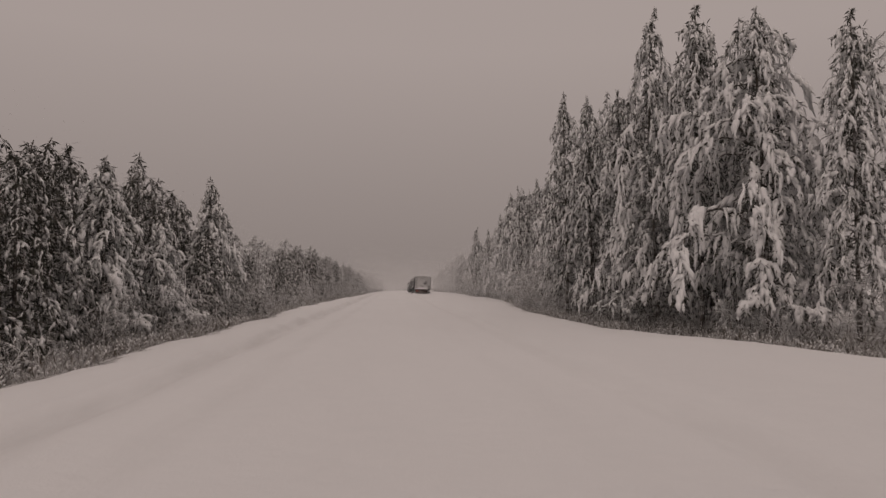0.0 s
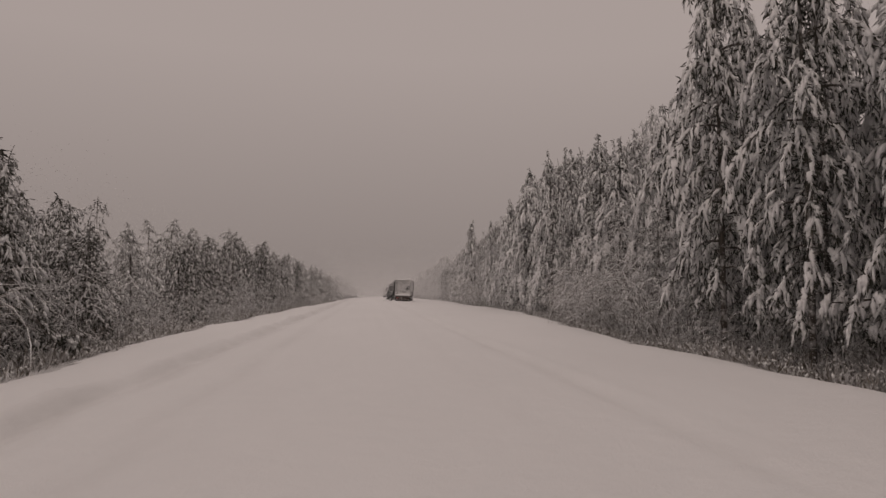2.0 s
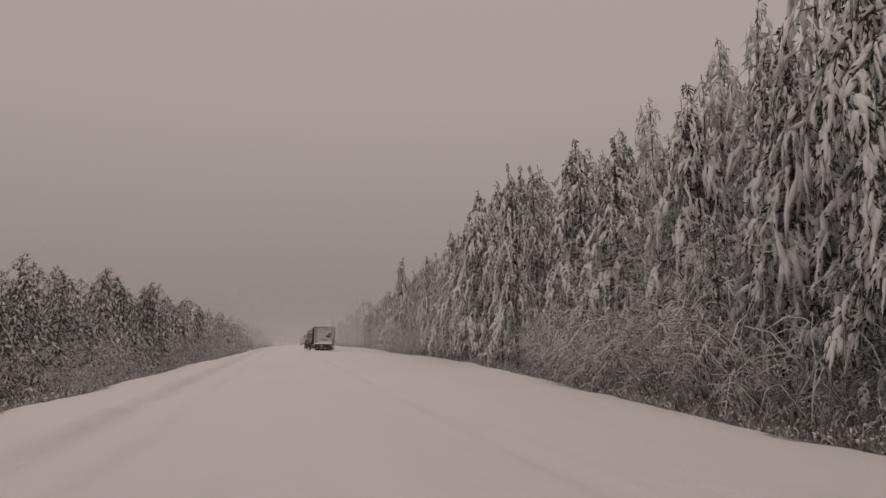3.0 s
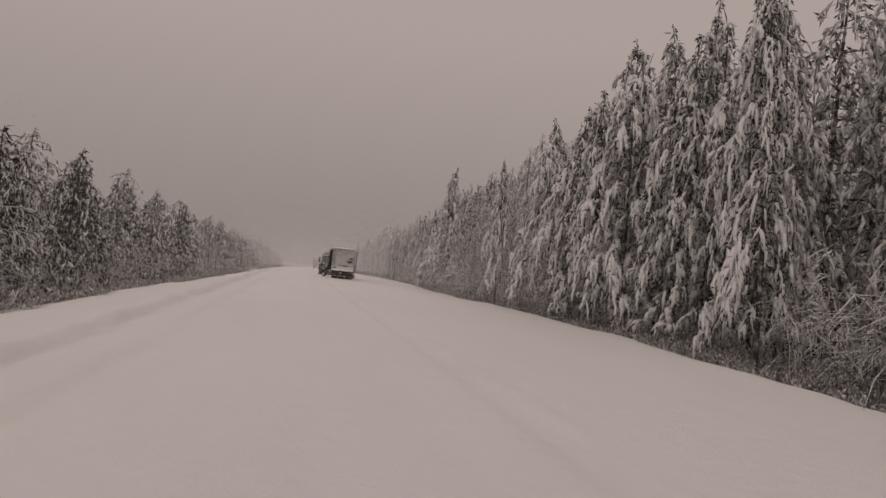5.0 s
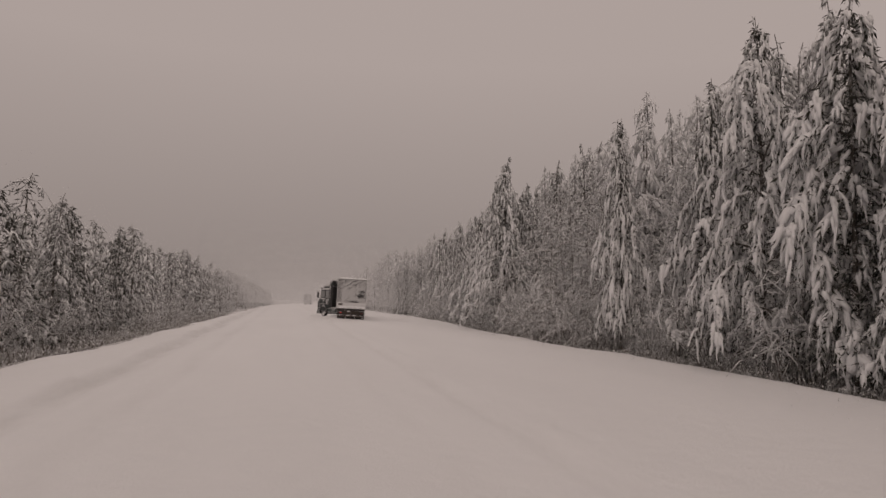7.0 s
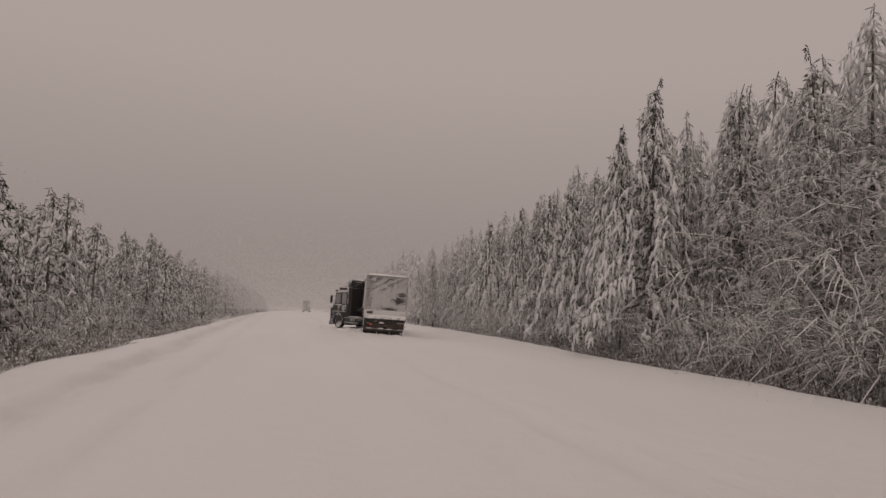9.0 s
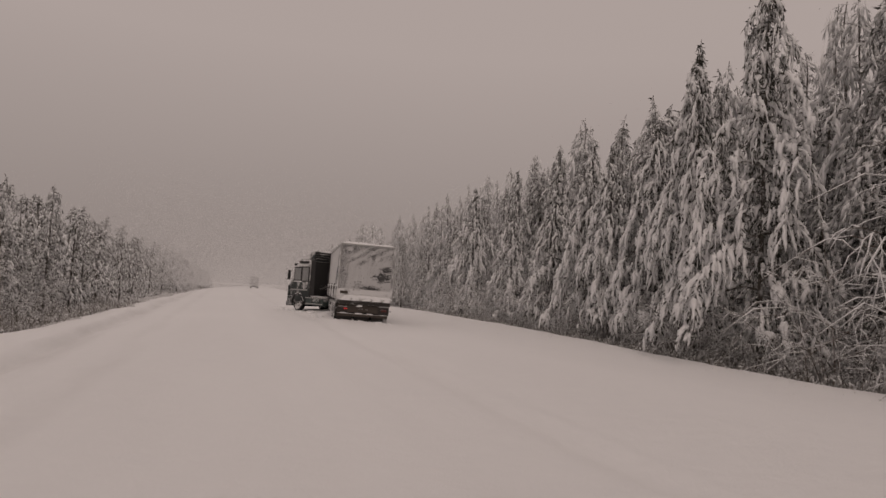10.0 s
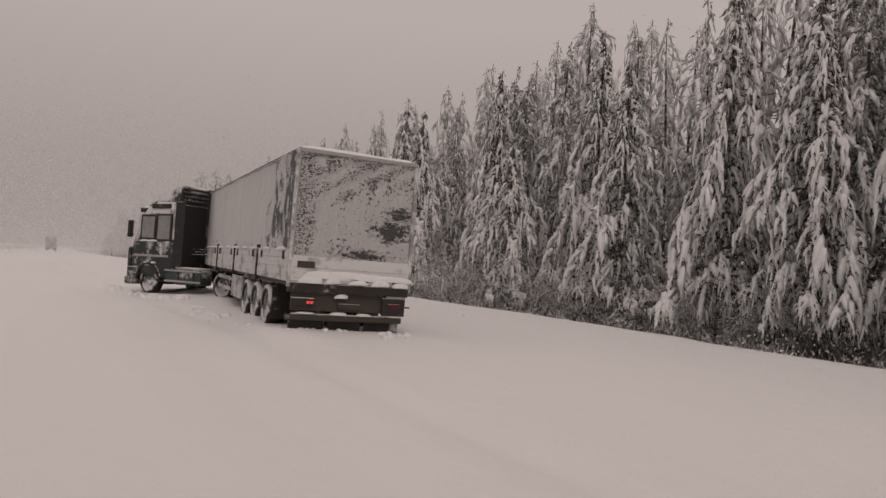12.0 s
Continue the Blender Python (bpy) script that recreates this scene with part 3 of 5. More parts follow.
HERO = [conifer(11 + i, h, r, b, pm, 4, dr, ba, needle_n=2, lobe=lo, slim=sl, clear=0.10, lift=lf, leader=le) for i, (h, r, b, pm, dr, ba, lo, sl, lf, le) in enumerate((
    (13.0, 5.0, 54, 3.2, 0.85, 0.13, 1.15, 0.60, (0.25, 0.8), 0.04), (12.0, 3.7, 60, 3.6, 0.95, 0.15, 0.95, 0.60, (0.2, 0.7), 0.06), (14.0, 4.4, 60, 3.3, 0.9, 0.14, 1.1, 0.72, (0.05, 0.5), 0.06),
    (11.0, 3.7, 54, 3.4, 0.9, 0.13, 1.14, 0.72, (0.0, 0.45), 0.06), (10.0, 3.9, 48, 3.3, 0.85, 0.14, 1.25, 0.75, (-0.05, 0.4), 0.07), (13.0, 3.9, 64, 3.5, 0.9, 0.16, 0.85, 0.62, (0.05, 0.6), 0.05)))]
# needle colour here is part frost, part painted haze
MID = [conifer(31 + i, h, r, b, pm, 3, dr, ba, needles=NEEDLES_FROST_HAZE, lobe=0.92, needle_n=2, slim=sl, clear=0.08, lift=(0.05, 0.55), leader=0.06) for i, (h, r, b, pm, dr, ba, sl) in enumerate((
    (12.0, 3.6, 48, 2.5, 0.9, 0.09, 0.62), (11.0, 3.3, 46, 2.6, 0.8, 0.08, 0.78), (13.0, 3.8, 50, 2.4, 0.9, 0.10, 0.7), (10.0, 3.4, 44, 2.6, 0.75, 0.07, 0.8)))]
# far trees: needles paled to imitate haze in the air
FAR = [conifer(51 + i, h, r, b, pm, 2, dr, ba, needles=NEEDLES_RIME_HAZE, lobe=1.35, needle_n=1, slim=0.75, lift=(0.0, 0.5), leader=0.05) for i, (h, r, b, pm, dr, ba) in enumerate((
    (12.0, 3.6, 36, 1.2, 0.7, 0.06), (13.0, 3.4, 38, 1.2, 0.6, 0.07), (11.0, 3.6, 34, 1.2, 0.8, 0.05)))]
MOUND = [conifer(56 + i, h, r, b, pm, n, dr, ba, lobe=lo, needle_n=n - 1, slim=sl, clear=0.03, lift=(-0.1, 0.45), leader=0.05) for i, (h, r, b, pm, n, dr, ba, lo, sl) in enumerate((
    (8.0, 3.0, 46, 2.7, 3, 1.1, 0.06, 0.60, 0.45), (7.0, 2.9, 42, 2.7, 3, 1.0, 0.06, 0.60, 0.5), (8.0, 3.1, 28, 1.3, 2, 1.0, 0.06, 0.84, 0.5)))]
SHRUBS = [broadleaf(71 + i, h, st, tw) for i, (h, st, tw) in enumerate(((3.2, 10, 7), (4.5, 10, 7), (2.2, 8, 4)))]
BIRCH = [birch(81 + i, h, r, br, tw) for i, (h, r, br, tw) in enumerate(((9.0, 1.7, 66, 7), (10.5, 1.5, 70, 7)))]
for k, kindred in ((HERO, "snowy conifers by the road"), (MID, "snowy conifers by the road"), (MOUND, "snowy conifers by the road"), (FAR, "snowy conifers of the forest")):
    for ob in k:
        ob["group"] = kindred
NATURAL = {}
for kindred, heights in ((HERO, (13.0, 12.0, 14.0, 11.0, 10.0, 13.0)), (MID, (12.0, 11.0, 13.0, 10.0)), (MOUND, (8.0, 7.0, 8.0)), (FAR, (12.0, 13.0, 11.0)), (SHRUBS, (3.2, 4.5, 2.2)), (BIRCH, (9.0, 10.5))):
    for ob, tall in zip(kindred, heights):
        NATURAL[ob] = tall if kindred in (SHRUBS, BIRCH) else max(v.co.z for c in ob.children for v in c.data.vertices)
USED = set()
PLACED = []


def plant(ob, x, y, height, turn, stretch=1.0):
    """A tree of that height at (x, y); the first one planted of a kind is the thing itself."""
    s = height / NATURAL[ob]
    size = Vector((s * stretch, s * stretch, s))
    spot = Vector((x, y, float(ground_z(x, y)) - 0.05))
    PLACED.append((x, y))
    if ob in USED:
        return copy_thing(ob, Matrix.LocRotScale(spot, Euler((0, 0, turn)), Vector((size.x / ob.scale.x, size.y / ob.scale.y, size.z / ob.scale.z))))
    USED.add(ob)
    ob.matrix_basis = Matrix.LocRotScale(spot, Euler((0, 0, turn)), size)
    return ob


FOREST = []


def plant_deep(ob, x, y, height, turn, stretch=1.0):
    """The same, for a tree deep in the wood: kept for the one joined forest."""
    k = height / NATURAL[ob]
    PLACED.append((x, y))
    FOREST.append((ob, Matrix.LocRotScale((x, y, float(ground_z(x, y)) - 0.05), Euler((0, 0, turn)), (k * stretch, k * stretch, k))))


def join_forest(name, entries, label, category):
    vs, fs, ms, mats, o, cache = [], [], [], [], 0, {}
    for ob, m in entries:
        if ob not in cache:
            cache[ob] = []
            for c in ob.children:
                v = np.empty(len(c.data.vertices) * 3)
                c.data.vertices.foreach_get("co", v)
                f = np.empty(len(c.data.polygons) * 3, dtype=int)
                c.data.polygons.foreach_get("vertices", f)
                cache[ob].append((v.reshape(-1, 3), f.reshape(-1, 3), c.data.materials[0]))
        mm = np.array(m)
        for v, f, mat in cache[ob]:
            if mat not in mats:
                mats.append(mat)
            vs.append(v @ mm[:3, :3].T + mm[:3, 3])
            fs.append(f + o)
            ms.append(np.full(len(f), mats.index(mat), np.int32))
            o += len(v)
    me = bpy.data.meshes.new(name)
    me.from_pydata(np.concatenate(vs), [], np.concatenate(fs))
    for mat in mats:
        me.materials.append(mat)
    me.polygons.foreach_set("material_index", np.concatenate(ms))
    me.shade_smooth()
    return tagged(new(name, me), label, category, kind="stuff")


wood_rng = random.Random(5)


def free(x, y, d):
    return all((x - a) ** 2 + (y - b) ** 2 > d * d for a, b in PLACED)


# the trees that stand out at the right-hand edge of the wood: kind, x, y, height, width
FRONT = [
    (0, 14.2, 25.5, 13.2, 0.92), (1, 16.2, 23.2, 12.0, 0.79), (1, 13.4, 29.4, 14.8, 0.79), (2, 13.0, 34.5, 16.6, 0.7), (5, 12.8, 38.2, 13.4, 0.79), (5, 12.5, 43.0, 14.4, 0.79),
    (5, 11.9, 46.8, 15.6, 0.7), (3, 15.2, 51.2, 13.6, 0.75), (3, 16.0, 55.2, 12.4, 0.75), (4, 16.4, 61.0, 12.6, 0.7), (3, 16.0, 67.5, 12.2, 0.84), (1, 17.0, 73.5, 13.9, 0.79), (2, 14.8, 79.5, 14.0, 0.63),
    (2, 17.8, 84.0, 15.0, 0.7), (1, 16.2, 87.0, 13.6, 0.79), (2, 19.0, 89.0, 16.0, 0.7), (0, 15.9, 91.2, 14.6, 0.7), (1, 16.1, 95.0, 13.0, 0.79), (4, 16.3, 98.2, 12.6, 0.79), (0, 16.3, 102.2, 13.0, 0.7), (3, 17.0, 106.5, 12.2, 0.65), (3, 15.4, 111.0, 11.4, 0.52),
    (2, 15.8, 130.2, 13.4, 0.75), (3, 16.3, 134.0, 12.4, 0.62), (4, 17.8, 138.6, 10.2, 0.7), (3, 17.3, 141.8, 9.8, 0.75), (4, 17.7, 145.0, 10.6, 0.66), (3, 17.8, 149.0, 9.4, 0.79), (4, 18.0, 155.8, 7.8, 0.79), (4, 18.2, 164.2, 10.2, 0.7), (3, 19.6, 159.0, 11.4, 0.66), (3, 19.4, 152.0, 11.6, 0.66), (4, 19.8, 169.0, 11.4, 0.7),
]
for k, x, y, hh, wd in FRONT:
    plant(HERO[k], x, y, hh, wood_rng.uniform(0, 6.28), wd)

# taller trees that close the gaps behind them: x, y, height, width
for i, (x, y, hh, wd) in enumerate(((15.4, 27.2, 13.6, 0.85), (15.2, 32.2, 14.6, 0.8), (14.9, 36.4, 15.0, 0.75), (14.8, 40.6, 14.2, 0.8), (14.4, 45.0, 15.2, 0.75), (17.6, 58.2, 13.0, 0.8), (18.2, 64.4, 13.0, 0.8), (18.6, 70.4, 13.4, 0.8),
                                    (19.2, 76.4, 13.8, 0.8), (17.2, 81.8, 13.8, 0.75), (17.4, 93.2, 14.6, 0.75), (18.2, 96.8, 14.2, 0.75), (18.0, 100.4, 13.6, 0.75), (18.8, 104.2, 13.4, 0.7),
                                    (17.0, 85.6, 14.6, 0.85), (17.6, 89.8, 15.0, 0.85), (19.6, 82.6, 15.2, 0.9), (19.8, 86.8, 15.6, 0.9), (20.2, 91.6, 15.8, 0.9), (20.0, 95.4, 15.2, 0.9), (17.4, 34.2, 15.6, 0.9), (17.0, 39.0, 15.8, 0.9), (16.8, 43.2, 15.6, 0.9), (16.6, 47.6, 15.2, 0.9))):
    plant(MID[i % 4], x, y, hh, wood_rng.uniform(0, 6.28), wd)

# the rest of the right-hand wood: a broken edge, then rows behind it
y = 24.0
while y < 330:
    near = y < 172
    edge = float(edge_right(y))
    for row, (off, jitter, lo, hi) in enumerate(((4.2, 0.9, 5.5, 9.0), (6.6, 1.2, 10.8, 13.2), (10.2, 1.8, 13.0, 15.8), (15.0, 2.2, 14.5, 17.5))):
        if row == 0 and (56 < y < 82 or 103 < y < 128 or wood_rng.random() < 0.3):
            continue
        if row == 3 and (y > 172 or wood_rng.random() < 0.7):
            continue
        if row == 1 and (103 < y < 128 or 54 < y < 80):
            off = 9.0
        x, yy = edge + off + wood_rng.uniform(-jitter, jitter), y + wood_rng.uniform(-1.4, 1.4)
        if free(x, yy, 2.0 if row < 2 else 2.3):
            hh = wood_rng.uniform(lo, hi) * (1.0 if yy < 165 else 0.82)
            wide = wood_rng.uniform(0.95, 1.25)
            if near and row < 2:
                plant(wood_rng.choice(MID), x, yy, hh, wood_rng.uniform(0, 6.28), wide)
            else:
                plant_deep(wood_rng.choice(FAR), x, yy, hh, wood_rng.uniform(0, 6.28), wide)
    y += 3.1 if near else 6.0

# tall trees deep behind the two birch thickets
for i in range(30):
    y = (101 + i * 1.5) if i < 17 else (52 + (i - 17) * 2.3)
    x = float(edge_right(y)) + (7.4, 9.6, 8.4)[i % 3] + wood_rng.uniform(-0.8, 0.8)
    plant_deep(FAR[i % 3], x, y, wood_rng.uniform(13.4, 16.2), wood_rng.uniform(0, 6.28), wood_rng.uniform(0.65, 0.9))
# slender spires that stand close together behind the edge, from the birches onwards
spire_rng = random.Random(23)
for i in range(66):
    y = 124 + i * 1.15 + spire_rng.uniform(-0.4, 0.4)
    x = float(edge_right(y)) + (5.6, 8.6, 7.0, 10.4)[i % 4] + spire_rng.uniform(-0.5, 0.5)
    hh = spire_rng.uniform(11.6, 13.4) + (0.0, 1.6, 0.8, 2.2)[i % 4]
    plant_deep(MID[(i // 4) % 4] if i % 4 == 0 and y < 172 else FAR[i % 3], x, y, hh * (1 - 0.0045 * max(y - 155, 0)), spire_rng.uniform(0, 6.28), spire_rng.uniform(0.6, 0.85))

# trees that rise above the left-hand wood: kind, x, y, height, width
for kind, x, y, hh, wd in ((MOUND[1], -10.6, 20.5, 6.2, 1.15), (HERO[3], -10.8, 27.0, 7.2, 1.15), (MOUND[0], -12.5, 31.5, 7.4, 1.1), (HERO[4], -10.9, 33.5, 5.6, 1.2), (HERO[3], -10.8, 41.6, 8.7, 0.95), (MOUND[0], -11.0, 45.0, 7.6, 1.1),
                           (MID[1], -13.0, 51.0, 7.2, 1.0), (MID[3], -11.5, 60.0, 5.6, 1.2), (MOUND[1], -11.4, 70.0, 5.6, 1.2), (MID[3], -11.3, 84.0, 7.1, 1.1), (MOUND[0], -11.4, 100.0, 7.5, 1.0), (MID[3], -11.0, 108.6, 6.8, 1.1),
                           (MID[1], -10.6, 117.0, 7.2, 1.1), (MOUND[0], -10.2, 128.0, 6.6, 1.0), (MID[1], -9.7, 146.0, 6.4, 1.1), (MID[3], -9.6, 154.0, 6.9, 1.0), (MID[1], -12.5, 22.5, 7.8, 1.0), (MOUND[0], -13.5, 38.0, 9.2, 0.95)):
    plant(kind, x, y, hh, wood_rng.uniform(0, 6.28), wd)
y = 24.0
while y < 150:
    plant(SHRUBS[1 if wood_rng.random() < 0.7 else 0], float(edge_left(y)) - wood_rng.uniform(3.2, 4.6), y, wood_rng.uniform(2.6, 4.2), wood_rng.uniform(0, 6.28), 1.2)
    y += wood_rng.uniform(3.6, 5.4)

# the left-hand wood: lower, with more rows behind
y = 8.0
while y < 325:
    near = y < 150
    edge = float(edge_left(y))
    for row, (off, jitter, lo, hi) in enumerate(((4.0, 0.8, 4.0, 5.8), (6.8, 1.2, 5.4, 7.4), (10.0, 1.8, 7.2, 9.4))):
        x, yy = edge - off + wood_rng.uniform(-jitter, jitter), y + wood_rng.uniform(-1.2, 1.2)
        if wood_rng.random() < (0.25, 0.0, 0.55)[row]:
            continue
        if free(x, yy, 1.7):
            hh, wide = wood_rng.uniform(lo, hi) * (0.84 if 46 < yy < 84 else 1.0), wood_rng.uniform(1.2, 1.75)
            if near and row < (2 if y < 60 else 1):
                plant(wood_rng.choice(MOUND[:2]), x, yy, hh * 1.06, wood_rng.uniform(0, 6.28), wide * 0.85)
            else:
                plant_deep(MOUND[2] if y < 215 else wood_rng.choice(FAR), x, yy, hh, wood_rng.uniform(0, 6.28), wide * (0.8 if y < 215 else 1.0))
    y += 2.2 if near else 3.0 if y < 200 else 5.0
join_forest("forest", FOREST, "deep forest of snow-laden conifers beside the road, many paled for haze", "forest")
for ob in (*FAR, MOUND[2]):
    for o in (*ob.children, ob):
        bpy.data.objects.remove(o)

# the edge of the wood beyond the lorry
for i in range(11):
    y = 171 + 3.0 * i
    plant(MID[i % 4], float(edge_right(y)) + wood_rng.uniform(3.0, 5.5), y, wood_rng.uniform(7.0, 9.4), wood_rng.uniform(0, 6.28), 0.85)

# bare shrubs and birches
for x, y, hh, k in ((12.6, 57.5, 4.0, 1), (13.8, 60.0, 4.6, 1), (12.4, 63.5, 3.4, 0), (14.2, 66.5, 4.4, 1), (13.6, 71.0, 3.6, 0), (15.0, 74.5, 4.2, 1), (15.6, 62.5, 4.8, 1), (16.2, 78.5, 3.8, 0),
                    (11.8, 60.5, 2.2, 2), (12.8, 68.0, 2.3, 2), (11.6, 52.0, 2.4, 2), (12.2, 55.0, 2.8, 0), (15.2, 118.0, 4.0, 1), (16.4, 121.5, 4.8, 1), (15.4, 124.5, 3.2, 0),
                    (17.0, 115.5, 4.2, 0), (15.8, 109.0, 2.7, 2), (14.8, 88.0, 2.4, 2), (17.2, 159.0, 3.6, 0), (17.6, 163.5, 4.2, 1), (15.0, 23.5, 3.0, 0), (17.0, 21.0, 3.6, 1), (16.0, 17.5, 2.4, 2)):
    plant(SHRUBS[k], x, y, hh, wood_rng.uniform(0, 6.28), 1.15)
for x, y, hh, k in ((17.6, 57.0, 10.0, 0), (18.2, 63.0, 10.5, 1), (19.0, 68.5, 10.0, 0), (19.5, 108.0, 13.0, 1), (20.5, 114.0, 12.5, 0), (19.0, 118.5, 10.5, 1),
                    (20.0, 124.0, 11.0, 0), (18.8, 126.5, 9.0, 1), (20.5, 84.0, 13.0, 1), (19.4, 27.0, 12.0, 0), (17.2, 65.5, 8.5, 1), (17.8, 119.5, 8.0, 0)):
    plant(BIRCH[k], x, y, hh, wood_rng.uniform(0, 6.28), 1.2)
for i in range(46):
    y = 24 + i * 3.2 + wood_rng.uniform(-1, 1)
    x = float(edge_right(y)) + wood_rng.uniform(2.0, 5.5)
    plant(SHRUBS[2], x, y, wood_rng.uniform(0.9, 2.2), wood_rng.uniform(0, 6.28), 1.3)
for x, y, hh, k in ((13.0, 57.5, 4.8, 1), (13.4, 60.0, 5.4, 1), (13.8, 63.0, 5.6, 0), (14.3, 66.0, 5.6, 1), (14.9, 69.0, 5.2, 0), (15.4, 72.5, 5.2, 1), (16.0, 76.0, 5.0, 0), (12.6, 54.5, 4.9, 0), (12.6, 51.4, 4.6, 1), (12.4, 49.0, 3.8, 0), (14.2, 70.5, 4.0, 1), (13.0, 61.6, 4.2, 0), (13.6, 64.6, 4.4, 1),
                    (15.2, 113.5, 5.2, 1), (15.6, 117.0, 5.6, 0), (15.4, 120.5, 5.4, 1), (15.8, 123.5, 5.6, 0), (15.6, 127.0, 5.0, 1), (16.0, 104.5, 4.6, 1), (15.8, 99.5, 4.4, 0)):
    plant(SHRUBS[k], x, y, hh, wood_rng.uniform(0, 6.28), 1.15)
for x, y, hh, k in ((16.6, 113.0, 8.5, 0), (17.2, 115.5, 9.5, 1), (16.8, 118.0, 9.0, 1), (17.4, 120.8, 9.8, 0), (16.9, 123.2, 9.0, 1), (17.6, 125.6, 9.6, 0), (16.8, 108.4, 8.0, 1), (16.6, 100.4, 7.4, 0), (16.4, 93.4, 7.0, 1),
                    (15.0, 62.0, 7.6, 0), (15.6, 65.4, 8.0, 1), (16.2, 69.4, 8.0, 0), (16.6, 74.6, 7.6, 1), (14.4, 58.4, 7.0, 0)):
    plant(BIRCH[k], x, y, hh, wood_rng.uniform(0, 6.28), 1.35)
for i in range(12):
    y = 44 + i * 2.4 + wood_rng.uniform(-0.7, 0.7)
    plant(SHRUBS[i % 2], float(edge_right(y)) + wood_rng.uniform(2.4, 3.8), y, wood_rng.uniform(1.2, 2.3), wood_rng.uniform(0, 6.28), 1.35)
for i in range(22):
    y = 96 + i * 3.2 + wood_rng.uniform(-1, 1)
    plant(SHRUBS[0], float(edge_right(y)) + wood_rng.uniform(2.4, 4.2), y, wood_rng.uniform(1.8, 3.0), wood_rng.uniform(0, 6.28), 1.3)
brush_rng = random.Random(31)
for i in range(26):
    y = 128 + i * 1.65 + brush_rng.uniform(-0.6, 0.6)
    plant(SHRUBS[i % 2], float(edge_right(y)) + brush_rng.uniform(1.8, 3.4), y, brush_rng.uniform(1.7, 3.4), brush_rng.uniform(0, 6.28), 1.3)
# fuller crowns that close the left-hand wood: x, y, height
for i, (x, y, hh) in enumerate(((-12.4, 25.0, 7.2), (-12.8, 29.2, 7.8), (-12.2, 35.6, 7.4), (-13.0, 43.6, 7.8), (-12.6, 48.0, 7.0), (-12.6, 80.5, 6.4), (-12.4, 88.2, 7.2), (-12.6, 94.0, 7.2), (-12.2, 103.6, 7.2), (-12.0, 112.6, 7.0), (-11.8, 122.0, 7.0))):
    plant(MOUND[i % 2], x, y, hh, brush_rng.uniform(0, 6.28), 1.25)
for i in range(44):
    y = 10 + i * 3.3 + wood_rng.uniform(-1.5, 1.5)
    x = float(edge_left(y)) - wood_rng.uniform(1.7, 3.2)
    plant(SHRUBS[2], x, y, wood_rng.uniform(0.9, 1.9), wood_rng.uniform(0, 6.28), 1.3)


# ---- verge: withered grass and small twigs under a little snow ----
def verge_stuff(name, side, y0, y1, count, seed):
    rng = np.random.RandomState(seed)
    y = rng.uniform(y0, y1, count)
    off = 0.3 + rng.gamma(2.2, 1.1, count)
    x = np.where(side > 0, edge_right(y) + off, edge_left(y) - off)
    clump = value_noise(x * 0.9, y * 0.9, 17) + 0.5 * value_noise(x * 2.7, y * 2.7, 18)
    keep = clump > -0.5
    x, y, clump, off = x[keep], y[keep], clump[keep], off[keep]
    z = ground_z(x, y)
    n = len(x)
    root = np.stack([x, y, z - 0.03], -1)
    d = np.stack([rng.normal(0, 0.6, n), rng.normal(0, 0.6, n), np.full(n, 1.0)], -1)
    ln = rng.uniform(0.2, 0.75, n) * (1 + 0.5 * clump) * np.clip(0.45 + off * 0.3, 0.5, 1.3)
    blades = sprays(root, d, rng.uniform(0.02, 0.05, n), ln, rng)
    pick = rng.rand(n) < 0.36
    m = int(pick.sum())
    tops = root[pick] + d[pick] / np.linalg.norm(d[pick], axis=1, keepdims=True) * (ln[pick] * 0.8)[:, None]
    caps = blobs(BLOB_ROUGH, tops, rng.normal(0, 0.6, (m, 3)) + np.array([0, 0, 0.6]), rng.uniform(0.03, 0.08, m), rng.uniform(0.05, 0.16, m), rng, 0.45)
    a = from_arrays(name, *blades, GRASS)
    b = from_arrays("verge_snow", *caps, SNOW, smooth=True)
    b.parent = a
    tagged(a, "withered grass and twigs poking through snow", "grass", kind="stuff")


verge_stuff("verge_grass", 1, 8, 172, 34000, 91)
verge_stuff("verge_grass", -1, 4, 165, 22000, 92)


# ---- lorry ----
def wheel(name, parent, x, y, radius, width, rim_label=""):
    """A lorry wheel: a tyre turned about the axle, and a dished rim in it."""
    prof = [(0.56, 0.42), (0.60, 0.5), (0.86, 0.5), (0.97, 0.40), (1.0, 0.25), (1.0, -0.25), (0.97, -0.40), (0.86, -0.5), (0.60, -0.5), (0.56, -0.42)]
    rimp = [(0.0, 0.12), (0.18, 0.14), (0.22, 0.30), (0.30, 0.30), (0.36, 0.10), (0.50, 0.18), (0.58, 0.44), (0.58, -0.44), (0.0, -0.40)]

    def turned(p, n, bm):
        rows = []
        for r, w in p:
            rows.append([bm.verts.new((w * width, r * radius * math.cos(2 * math.pi * k / n), r * radius * math.sin(2 * math.pi * k / n))) for k in range(n)])
        for a, b in zip(rows, rows[1:]):
            for k in range(n):
                bm.faces.new((a[k], a[(k + 1) % n], b[(k + 1) % n], b[k]))
        bmesh.ops.remove_doubles(bm, verts=bm.verts, dist=0.0005)
        bmesh.ops.recalc_face_normals(bm, faces=bm.faces)
        return bm

    flip = -1 if x < 0 else 1
    tyre = part("wheel", turned([(r, w * flip) for r, w in prof], 28, bmesh.new()), RUBBER, parent, "black tyre caked with snow", True)
    tyre.matrix_basis = pose(x, y, radius)
    part("rim", turned([(r, w * flip) for r, w in rimp], 20, bmesh.new()), RIM, tyre, rim_label or "snow-filled steel rim", True)
    return tyre


